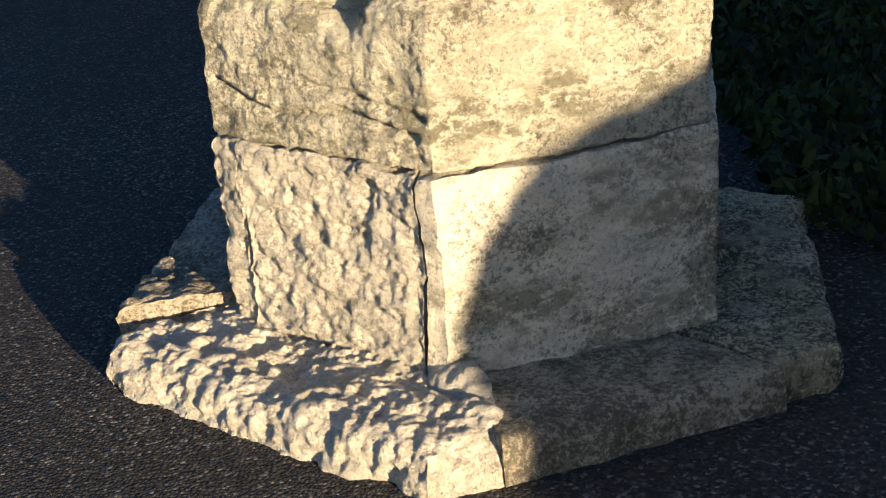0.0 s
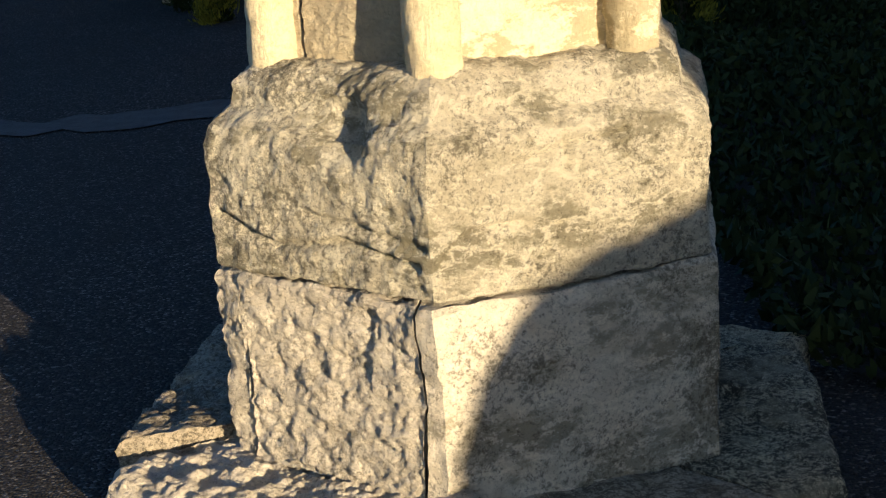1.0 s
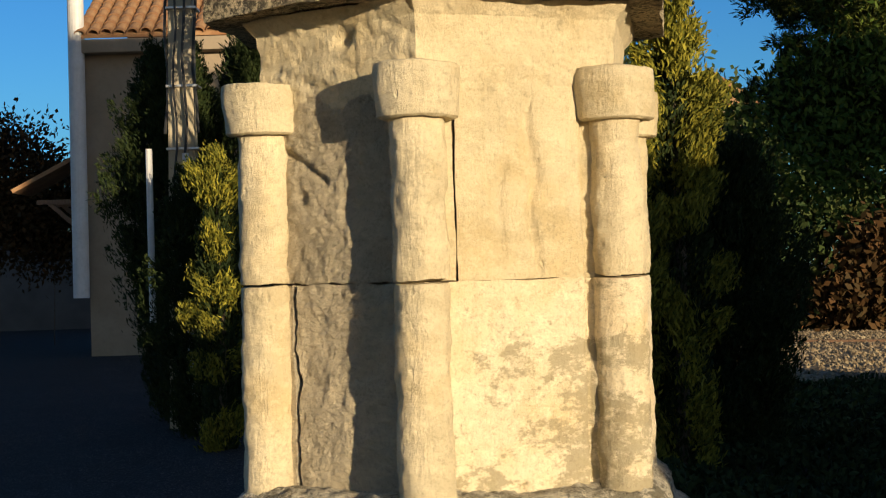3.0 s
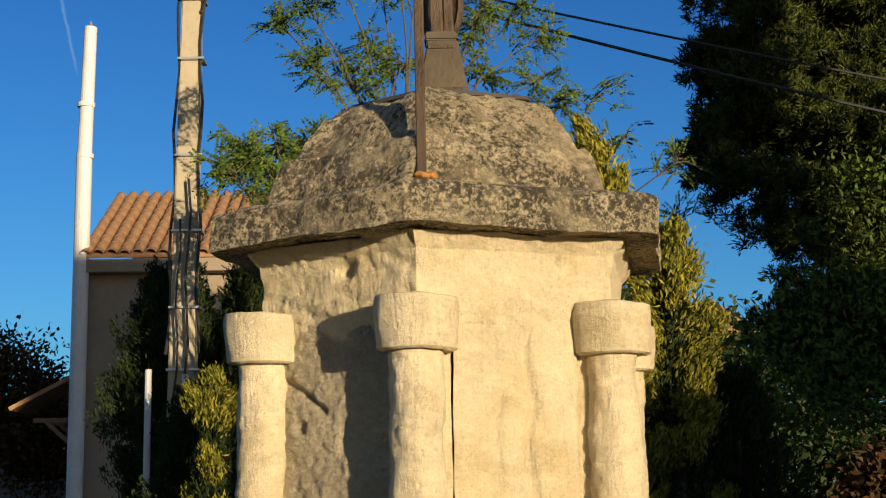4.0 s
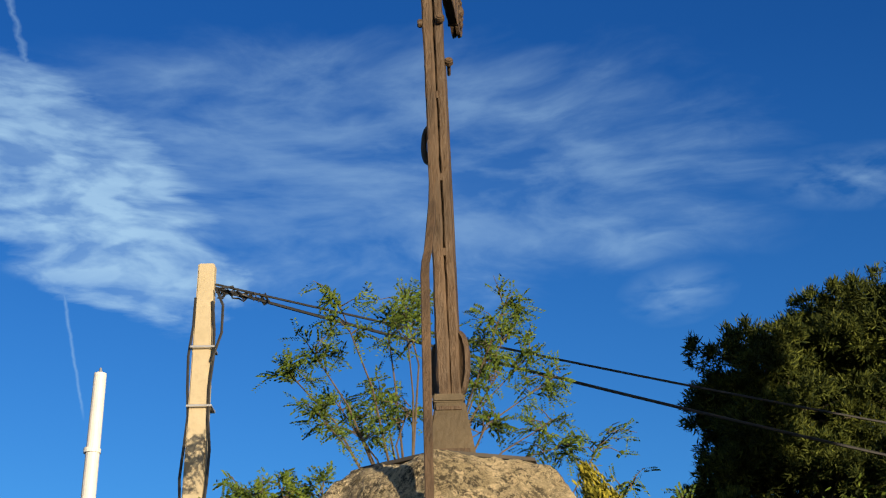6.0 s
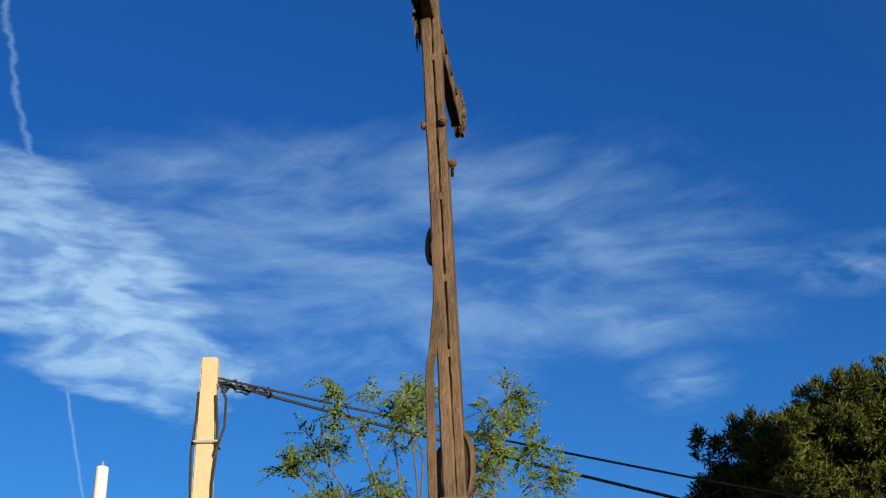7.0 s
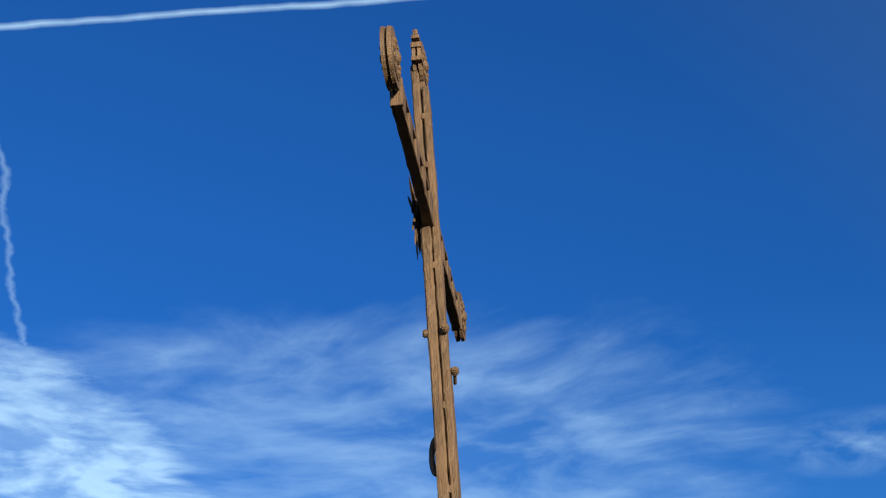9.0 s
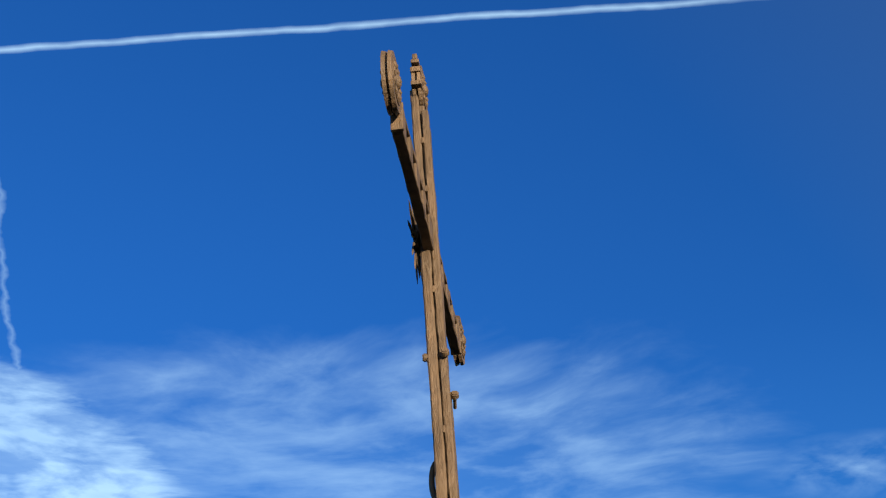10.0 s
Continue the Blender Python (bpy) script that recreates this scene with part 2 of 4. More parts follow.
M_GRAVEL = material("gravel", gravel)
M_IRON = material("brown_painted_iron", plain((0.050, 0.033, 0.019), (0.125, 0.080, 0.045), 22.0, 0.66, 0.006, 0.0, (1, 1, 0.25)))
M_CAST = material("olive_brown_cast_iron", plain((0.075, 0.056, 0.030), (0.115, 0.088, 0.050), 12.0, 0.62, 0.003))
M_RUST = material("rust", plain((0.28, 0.11, 0.03), (0.48, 0.25, 0.07), 60.0, 0.9, 0.002))
M_LEAD = material("lead_sheet", plain((0.045, 0.040, 0.035), (0.08, 0.072, 0.06), 12.0, 0.85, 0.002))
M_CONCRETE = material("concrete", plain((0.42, 0.36, 0.24), (0.50, 0.43, 0.30), 3.0, 0.9, 0.004))
M_CABLE = material("black_cable", plain((0.02, 0.02, 0.02), (0.035, 0.035, 0.035), 20.0, 0.5, 0.0005))
M_WHITE = material("white_paint", plain((0.60, 0.60, 0.58), (0.70, 0.70, 0.69), 2.0, 0.5, 0.0005))
M_STEEL = material("galvanised_steel", plain((0.55, 0.55, 0.54), (0.65, 0.65, 0.64), 10.0, 0.4, 0.0005, 0.8))
M_RENDER = material("lime_render", plain((0.27, 0.215, 0.145), (0.36, 0.29, 0.205), 1.2, 0.95, 0.006))
M_GUTTER = material("worn_concrete", plain((0.050, 0.047, 0.043), (0.090, 0.085, 0.078), 9.0, 0.97, 0.012))
M_GREYWALL = material("grey_cement", plain((0.09, 0.087, 0.083), (0.14, 0.132, 0.125), 0.9, 0.95, 0.006))
M_TILE = material("clay_tile", plain((0.28, 0.135, 0.06), (0.39, 0.235, 0.115), 5.0, 0.95, 0.006))
M_WOOD = material("brown_timber", plain((0.16, 0.09, 0.05), (0.24, 0.14, 0.08), 8.0, 0.8, 0.003, 0.0, (6, 6, 1)))
M_BARK = material("bark", plain((0.09, 0.068, 0.046), (0.16, 0.125, 0.085), 12.0, 0.95, 0.02))
M_ROBINIA = material("pinnate_leaf", leafy((0.045, 0.09, 0.014), (0.14, 0.185, 0.028)))
M_CYPRESS = material("cypress_spray", leafy((0.07, 0.085, 0.012), (0.38, 0.33, 0.04)))
M_PINE = material("pine_needle", leafy((0.010, 0.021, 0.006), (0.105, 0.125, 0.020)))
M_HEDGE = material("hedge_leaf", leafy((0.03, 0.055, 0.015), (0.075, 0.09, 0.025)))
# dark green plants, and the painted shade inside the yellow-green cypresses
M_DARKLEAF = material("dark_and_shaded_spray", leafy((0.014, 0.028, 0.008), (0.045, 0.060, 0.016)))
M_RUSSET = material("russet_leaf", leafy((0.045, 0.032, 0.012), (0.11, 0.055, 0.020)))
M_GRASS = material("grass_blade", leafy((0.03, 0.055, 0.012), (0.08, 0.10, 0.03)))
M_SOIL = material("soil", plain((0.020, 0.016, 0.011), (0.036, 0.028, 0.019), 6.0, 0.97, 0.02))


# ---- building helpers ----
def mesh_of(name, verts, faces, mats, smooth=False):
    me = bpy.data.meshes.new(name)
    me.from_pydata([tuple(v) for v in verts], [], faces)
    me.materials.append(mats)
    if smooth:
        me.polygons.foreach_set("use_smooth", [True] * len(me.polygons))
    me.update()
    return me


def part(name, bm, mat, parent=None, label="", smooth=False):
    me = bpy.data.meshes.new(name)
    bm.to_mesh(me)
    bm.free()
    me.materials.append(mat)
    if smooth:
        me.polygons.foreach_set("use_smooth", [True] * len(me.polygons))
    ob = new(name, me)
    if parent:
        ob.parent = parent
        ob.matrix_parent_inverse = parent.matrix_basis.inverted()
    return tagged(ob, label)


def thing(name, at, label, category, group="", kind=""):
    ob = new(name)
    ob.location = at
    ob.matrix_basis = Matrix.Translation(at)
    return tagged(ob, label, category, group, kind)


def box(bm, size, m, bevel=0.0):
    r = bmesh.ops.create_cube(bm, size=1.0, matrix=m @ Matrix.Diagonal((*size, 1)))
    if bevel:
        edges = list({e for v in r["verts"] for e in v.link_edges})
        bmesh.ops.bevel(bm, geom=edges, offset=bevel, segments=2, affect="EDGES", profile=0.7)
    return r["verts"]


def tube(bm, pts, radii, seg=8, caps=True):
    """A tapered tube along points."""
    pts = [Vector(p) for p in pts]
    if isinstance(radii, (int, float)):
        radii = [radii] * len(pts)
    rings = []
    side = None
    for i, p in enumerate(pts):
        d = (pts[min(i + 1, len(pts) - 1)] - pts[max(i - 1, 0)]).normalized()
        side = (side - d * side.dot(d)) if side else d.orthogonal()
        side.normalize()
        other = d.cross(side)
        rings.append([bm.verts.new(p + radii[i] * (math.cos(a) * side + math.sin(a) * other)) for a in [2 * math.pi * j / seg for j in range(seg)]])
    for a, b in zip(rings, rings[1:]):
        for j in range(seg):
            bm.faces.new((a[j], a[(j + 1) % seg], b[(j + 1) % seg], b[j]))
    if caps:
        bm.faces.new(rings[0][::-1])
        bm.faces.new(rings[-1])


def fbm(p, scale, seed, octaves=4):
    q = Vector(p) * scale + Vector((seed * 7.31, seed * 3.7, seed * 1.9))
    return noise.fractal(q, 0.9, 2.1, octaves)


ALPHA = radians(-8.5)


def corner(k, radius=1.0):
    a = ALPHA + radians(60) * k
    return Vector((radius * math.sin(a), -radius * math.cos(a)))


def rim(s, radius=1.0):
    """A point on the hexagon's edge: whole numbers are corners, 0 the one towards the first eye, growing to the right."""
    k = math.floor(s)
    return corner(k, radius).lerp(corner(k + 1, radius), s - k)


FLANK = Vector((math.sin(ALPHA - radians(30)), -math.cos(ALPHA - radians(30)), 0))
DOWN = (corner(6) - corner(5)).normalized()


def near_line(p, line):
    best = 9.0
    for a, b in zip(line, line[1:]):
        d = b - a
        t = max(0.0, min(1.0, (p - a).dot(d) / d.length_squared))
        best = min(best, (p - a - d * t).length)
    return best


def loft(outline, profile, cell, rough, seed, joint=0.0, chips=0.0, wave=0.006, cracks=(), dents=(), furrows=0.0, grit=0.0):
    """A stone: an outline (plan, for radius 1) swept up a profile of (z, scale), closed above and below, broken up by
    relief in `rough` metres, with cracks (width, depth, line) and dents (place, radius, depth)."""
    pts = []
    size = max(p[1] for p in profile)
    for a, b in zip(outline, outline[1:] + outline[:1]):
        m = max(1, round((b - a).length * size / cell))
        pts += [a.lerp(b, i / m) for i in range(m)]
    mid = sum(pts, Vector((0, 0))) / len(pts)
    levels = []
    for (z0, s0), (z1, s1) in zip(profile, profile[1:]):
        m = max(1, round(math.hypot(z1 - z0, s1 - s0) / cell))
        levels += [(z0 + (z1 - z0) * i / m, s0 + (s1 - s0) * i / m) for i in range(m)]
    levels.append(profile[-1])
    rings = [[Vector((p.x * s, p.y * s, z)) for p in pts] for z, s in levels]
    steps = max(1, round(0.5 * size / cell))

    def cap(z, s):
        return [[Vector((q.x * s, q.y * s, z)) for q in [p.lerp(mid, i / steps) for p in pts]] for i in range(1, steps)]
    rings = cap(*profile[0])[::-1] + rings + cap(*profile[-1])
    bm = bmesh.new()
    vr = [[bm.verts.new(p) for p in r] for r in rings]
    m = len(pts)
    for a, b in zip(vr, vr[1:]):
        for j in range(m):
            bm.faces.new((a[j], a[(j + 1) % m], b[(j + 1) % m], b[j]))
    bm.faces.new(vr[0][::-1])
    bm.faces.new(vr[-1])
    bm.normal_update()
    for e in bm.edges:
        if len(e.link_faces) == 2 and e.calc_face_angle(0) > 0.38:
            e.smooth = False
    c3 = Vector((mid.x * size, mid.y * size, (profile[0][0] + profile[-1][0]) / 2))
    for v in bm.verts:
        p = v.co.copy()
        w = Vector((fbm(p, 3.5, 50), fbm(p, 3.5, 60), fbm(p, 3.0, 70))) * wave
        w += Vector((fbm(p, 14, 51), fbm(p, 14, 61), fbm(p, 12, 71))) * wave * 0.4
        push = rough * (fbm(p, 11, seed, 6) + 0.6 * fbm(p, 38, seed + 3, 3))
        if chips:
            push -= chips * max(0.0, fbm(p, 6, seed + 9, 3) - 0.12)
        if grit:
            push += grit * fbm(p, 62, seed + 6, 3)
        if furrows and v.normal.dot(FLANK) > 0.8:     # slanting pick marks across the flank
            c, h = p.z + 0.30 * (p.x * DOWN.x + p.y * DOWN.y), (p.x * DOWN.x + p.y * DOWN.y) - 0.30 * p.z
            push -= furrows * max(0.0, noise.fractal(Vector((c * 30, h * 5.5, 4.0)), 0.6, 2.0, 5)) * 1.6
        along = w - v.normal * w.dot(v.normal)
        for width, depth, line in cracks:
            push -= depth * math.exp(-(near_line(p + along * 2.5, line) / width) ** 2)
        for at, radius, depth in dents:
            q = (p - at).length / radius * (1 + 0.30 * fbm(p, 11, seed + 5, 4))
            if q < 1.6:
                push -= depth * math.exp(-(q * 1.4) ** 3)
        inwards = (c3 - p)
        inwards.z *= 0.3
        v.co = p + v.normal * push + w + inwards.normalized() * joint
    return bm


def on_face(s, radius, z):
    q = rim(s, radius)
    return Vector((q.x, q.y, z))


def sector(s0, s1, inner=0.0):
    """The outline of a stone between two places on the hexagon's edge, back to the core."""
    out = [rim(s0)] + [corner(k) for k in range(math.floor(s0) + 1, math.ceil(s1))] + [rim(s1)]
    return out + ([Vector((0, 0))] if not inner else [rim(s1, inner), rim(s0, inner)])


# ---- ground ----
def sheet(name, x0, y0, x1, y1, z, mat, label, category):
    bm = bmesh.new()
    vs = [bm.verts.new(p) for p in ((x0, y0, z), (x1, y0, z), (x1, y1, z), (x0, y1, z))]
    bm.faces.new(vs)
    return tagged(part(name, bm, mat), label, category, kind="structure")


sheet("ground", -1500, -1500, 1500, 1500, 0.08, M_ASPHALT, "dark grey worn asphalt road surface", "ground")

bm = bmesh.new()
top = [(-14 + 0.15 * i, 4.45 + 0.30 * fbm((i * 0.15, 0, 0), 2.6, 8, 5)) for i in range(100)]
lo = [bm.verts.new((x, y, 0.088)) for x, y in top]
hi = [bm.verts.new((x, y + 0.50 + 0.30 * fbm((x, 2, 0), 2.5, 9, 5), 0.090)) for x, y in top]
for i in range(99):
    bm.faces.new((lo[i], lo[i + 1], hi[i + 1], hi[i]))
tagged(part("gutter", bm, M_GUTTER), "worn grey concrete gutter strip in the road", "gutter", kind="structure")

# ---- the stone monument ----
pillar = thing("stone_pillar", (0, 0, 0), "weathered hexagonal limestone wayside pillar with corner columns", "monument")


def stone(name, s0, s1, profile, cell, rough, seed, mat, label="", joint=0.004, chips=0.0, wave=0.006, cracks=(), dents=(), furrows=0.0, grit=0.0, outline=None):
    return part(name, loft(outline or sector(s0, s1), profile, cell, rough, seed, joint, chips, wave, cracks, dents, furrows, grit), mat, pillar, label, smooth=True)


# the eroded step
STEP = [(-0.05, 0.905), (0.10, 0.905), (0.150, 0.902), (0.170, 0.890), (0.176, 0.875)]
SLAB = [(z, r + 0.052) for z, r in STEP]
HEEL = rim(5.965, 0.60)         # where the open joint of the step meets the base
stone("step_stone", 0.16, 0.83, SLAB, 0.009, 0.0045, 11, M_SLAB, "grey lichened limestone step slab", chips=0.014, joint=0.007, outline=[rim(0.165), rim(0.83), Vector((0, 0)), HEEL])
stone("step_stone", 0.83, 2.0, [(z, r + 0.02) for z, r in STEP], 0.014, 0.007, 12, M_LICHEN, "grey lichened limestone step slab", chips=0.04)
stone("step_stone", 2.0, 3.5, STEP, 0.03, 0.010, 13, M_LICHEN)
stone("step_stone", 3.5, 4.86, [(z + (0.040 if z > 0.12 else 0.0), r + 0.045) for z, r in STEP], 0.008, 0.011, 14, M_SLAB, "worn limestone step slab", chips=0.04)
stone("step_stone", 4.86, 6.16, [(-0.05, 0.965), (0.05, 0.96), (0.09, 0.945), (0.13, 0.93), (0.160, 0.905), (0.176, 0.865), (0.182, 0.74)], 0.006, 0.014, 15, M_ROUGH, "deeply eroded limestone step slab", chips=0.050, joint=0.007,
      outline=[rim(4.86), corner(5), corner(6), rim(6.165), HEEL, Vector((0, 0))])
# the tooled base course
BASE = [(0.17, 0.632), (0.19, 0.632), (0.60, 0.634), (0.612, 0.625)]
stone("base_stone", 5.925, 7.0, BASE, 0.008, 0.0026, 21, M_BASE, "stained smooth limestone corner block", chips=0.006, wave=0.013,
      cracks=[(0.004, 0.004, [on_face(0.25, 0.632, 0.43), on_face(0.6, 0.632, 0.455), on_face(1.0, 0.632, 0.485)])],
      dents=[(on_face(0.07, 0.62, 0.20), 0.03, 0.015)])
stone("base_stone", 5.12, 5.925, BASE, 0.007, 0.0075, 22, M_ROUGH, "roughly tooled limestone block", joint=0.0105, chips=0.010, wave=0.013, furrows=0.007, grit=0.0030)
stone("base_stone", 4.4, 5.12, BASE, 0.008, 0.0075, 23, M_ROUGH, "roughly tooled limestone block", joint=0.0105, chips=0.010, wave=0.013, furrows=0.007, grit=0.0030)
stone("base_stone", 1.0, 2.7, BASE, 0.02, 0.006, 24, M_BASE)
stone("base_stone", 2.7, 4.4, BASE, 0.025, 0.006, 25, M_BASE)
# the moulded course that draws in to the shaft
MOULD = [(0.616, 0.606), (0.621, 0.615), (0.895, 0.614), (0.930, 0.604), (0.953, 0.578), (0.966, 0.556), (0.980, 0.550), (1.008, 0.546), (1.03, 0.527), (1.047, 0.500), (1.056, 0.47)]
stone("moulded_stone", 4.6, 8.4, MOULD, 0.0068, 0.0056, 31, M_MOULD, "moulded limestone block with a broken hollow", chips=0.010, joint=-0.0006, grit=0.003,
      cracks=[(0.007, 0.024, [on_face(5.03, 0.612, 0.735), on_face(5.3, 0.612, 0.685), on_face(5.62, 0.612, 0.715), on_face(5.93, 0.612, 0.685)]),
              (0.007, 0.016, [on_face(5.45, 0.612, 0.762), on_face(5.72, 0.612, 0.745), on_face(5.95, 0.612, 0.722)]),
              (0.0062, 0.024, [on_face(6.30, 0.61, 0.872), on_face(6.40, 0.61, 0.886), on_face(6.49, 0.61, 0.895), on_face(6.60, 0.61, 0.900), on_face(6.72, 0.61, 0.912)]),
              (0.0058, 0.024, [on_face(6.44, 0.55, 1.02), on_face(6.47, 0.59, 0.95), on_face(6.485, 0.61, 0.90), on_face(6.492, 0.614, 0.84)]),
              (0.0055, 0.015, [on_face(6.03, 0.614, 0.70), on_face(6.14, 0.614, 0.748), on_face(6.3, 0.614, 0.752), on_face(6.46, 0.614, 0.735)]),
              (0.0050, 0.014, [on_face(6.46, 0.614, 0.74), on_face(6.40, 0.614, 0.69), on_face(6.33, 0.614, 0.64)]),
              (0.0050, 0.012, [on_face(6.55, 0.614, 0.80), on_face(6.75, 0.614, 0.83), on_face(6.98, 0.614, 0.82)])],
      dents=[(on_face(5.50, 0.555, 1.0), 0.14, 0.022), (on_face(5.60, 0.60, 0.945), 0.085, 0.040)])
stone("moulded_stone", 2.4, 4.6, MOULD, 0.025, 0.006, 33, M_ROUGH, joint=0.002)
# the shaft, two courses of panels
for z0, z1, seed in ((1.03, 1.4850, 41), (1.4862, 1.93, 46)):
    upper = seed == 46
    spans = [(0, 0.166), (0.176, 1), (1, 3), (3, 5), (5, 6)] if upper else [(0, 1), (1, 3), (3, 5), (5, 5.135), (5.165, 6)]
    for i, (s0, s1) in enumerate(spans):
        front, flank = s0 < 1, s0 >= 5
        seam, dents = [], []
        if front and s1 == 1:
            seam = [(0.007, 0.022, [on_face(0.868, 0.425, z0), on_face(0.862, 0.425, z0 + 0.2), on_face(0.868, 0.425, z1)])]
            if upper:
                seam += [(0.008, 0.017, [on_face(0.60, 0.425, z0 + 0.02), on_face(0.56, 0.425, z0 + 0.14), on_face(0.61, 0.425, z0 + 0.22), on_face(0.555, 0.425, z0 + 0.30), on_face(0.575, 0.425, z1)]),
                         (0.006, 0.009, [on_face(0.42, 0.425, z0 + 0.05), on_face(0.40, 0.425, z0 + 0.16), on_face(0.43, 0.425, z0 + 0.24)])]
            else:
                dents = [(on_face(0.50, 0.425, z0 + 0.03), 0.014, 0.02)]
        if flank and upper:
            dents = [(on_face(5.22, 0.425, 1.67), 0.022, 0.014), (on_face(5.12, 0.425, 1.76), 0.03, 0.008)]
            seam = [(0.007, 0.012, [on_face(5.05, 0.425, 1.78), on_face(5.2, 0.425, 1.75), on_face(5.38, 0.425, 1.70)])]
        low = z0 - 0.0015 if upper and front else z0
        stone("shaft_stone", s0, s1, [(low, 0.425), (z1, 0.425)], 0.0075 if front else 0.006 if flank else 0.03, 0.0026 if front else 0.0045 if flank else 0.005, seed + i,
              M_PICKED if flank else M_PATCHY if front and not upper else M_SMOOTH, "pale dressed limestone panel", joint=0.0003 if front else 0.002,
              wave=0.006 if flank and not upper else 0.002, chips=0.014 if flank else 0.007, cracks=seam, dents=dents, grit=0.0030 if flank else 0.0)
# columns and capitals at the corners
for k in range(6):
    c = corner(k, 0.440)
    for z0, z1, seed in ((1.035, 1.482, 60), (1.488, 1.815, 70)):
        ring = [Vector((0.056 * math.cos(a), 0.056 * math.sin(a))) for a in [math.pi * j / 12 for j in range(24)]]
        bm = loft([p / 0.056 for p in ring], [(z0, 0.055), (z0 + 0.01, 0.058), (z1 - 0.008, 0.056), (z1, 0.054)], 0.007, 0.0048, seed + k, 0.0, 0.008, 0.0022)
        bmesh.ops.translate(bm, verts=bm.verts, vec=(c.x, c.y, 0))
        part("column_drum", bm, M_PATCHY if k in (1, 2) and z0 < 1.2 else M_SMOOTH, pillar, "pale limestone column drum", smooth=True)
    ring = [Vector((math.cos(a), math.sin(a))) for a in [math.pi * j / 16 for j in range(32)]]
    bm = loft(ring, [(1.808, 0.072), (1.812, 0.080), (1.90, 0.086), (1.915, 0.085), (1.918, 0.078)], 0.008, 0.0025, 80 + k, 0.0, 0.006, 0.004)
    bmesh.ops.translate(bm, verts=bm.verts, vec=(c.x, c.y, 0))
    part("capital", bm, M_SMOOTH, pillar, "plain round limestone capital", smooth=True)
# frieze, cornice and the stepped roof
FRIEZE = [(1.83, 0.418), (1.87, 0.427), (1.93, 0.447), (1.98, 0.447), (2.02, 0.455), (2.055, 0.485)]
stone("frieze_stone", 4.0, 8.0, FRIEZE, 0.008, 0.003, 91, M_SMOOTH, "pale limestone frieze block with a tooled flank", wave=0.003, furrows=0.005, grit=0.0025, chips=0.006,
      dents=[(on_face(5.56, 0.46, 1.99), 0.03, 0.02)])
stone("frieze_stone", 2.0, 4.0, FRIEZE, 0.03, 0.003, 92, M_SMOOTH, wave=0.002)
CORNICE = [(2.056, 0.47), (2.055, 0.563), (2.130, 0.563), (2.143, 0.546), (2.166, 0.434), (2.17, 0.36)]
for s0, s1, seed in ((4.0, 8.0, 101), (2.0, 4.0, 102)):
    stone("cornice_stone", s0, s1, CORNICE, 0.009 if seed != 102 else 0.03, 0.004, seed, M_LICHEN, "lichened projecting limestone cornice slab", joint=0.001, wave=0.005, chips=0.008)
ROOF_A = [(2.15, 0.434), (2.168, 0.432), (2.206, 0.424), (2.258, 0.402), (2.268, 0.392), (2.272, 0.350)]
ROOF_B = [(2.268, 0.374), (2.284, 0.364), (2.325, 0.336), (2.370, 0.303), (2.398, 0.262), (2.404, 0.245)]
for prof, seed in ((ROOF_A, 111), (ROOF_B, 116)):
    for i, (s0, s1) in enumerate(((4.0, 8.0), (2.0, 4.0))):
        stone("roof_stone", s0, s1, prof, 0.008, 0.007, seed + i, M_LICHEN, "lichen-blackened sloping limestone roof block", joint=0.002, wave=0.005, chips=0.012)
bm = bmesh.new()
ring = [bm.verts.new((*corner(k, 0.240), 2.403)) for k in range(6)]
ring2 = [bm.verts.new((*corner(k, 0.238), 2.412)) for k in range(6)]
bm.faces.new(ring[::-1])
bm.faces.new(ring2)
for k in range(6):
    bm.faces.new((ring[k], ring[(k + 1) % 6], ring2[(k + 1) % 6], ring2[k]))
part("lead_cover", bm, M_LEAD, pillar, "dark lead sheet on the roof's top")

# ---- the iron cross ----
CX, CY = -0.028, 0.0
cross = thing("iron_cross", (CX, CY, 2.41), "brown painted wrought iron cross with disc ends", "cross")
TURN = radians(6.8)        # the plane of the arms stands almost along the line of sight
ALONG = Vector((math.sin(TURN), math.cos(TURN), 0))
ACROSS = Vector((math.cos(TURN), -math.sin(TURN), 0))


def frame_at(p):
    """A pose whose x runs along the arms and y across them."""
    m = Matrix((ALONG, -ACROSS, Vector((0, 0, 1)))).transposed().to_4x4()
    m.translation = p
    return m


def frustum(w0, w1, z0, z1, at):
    bm = bmesh.new()
    lo = [bm.verts.new((at[0] + x * w0 / 2, at[1] + y * w0 / 2, z0)) for x, y in ((-1, -1), (1, -1), (1, 1), (-1, 1))]
    hi = [bm.verts.new((at[0] + x * w1 / 2, at[1] + y * w1 / 2, z1)) for x, y in ((-1, -1), (1, -1), (1, 1), (-1, 1))]
    bm.faces.new(lo[::-1])
    bm.faces.new(hi)
    for i in range(4):
        bm.faces.new((lo[i], lo[(i + 1) % 4], hi[(i + 1) % 4], hi[i]))
    bmesh.ops.bevel(bm, geom=list(bm.edges), offset=0.004, segments=2, affect="EDGES")
    return bm


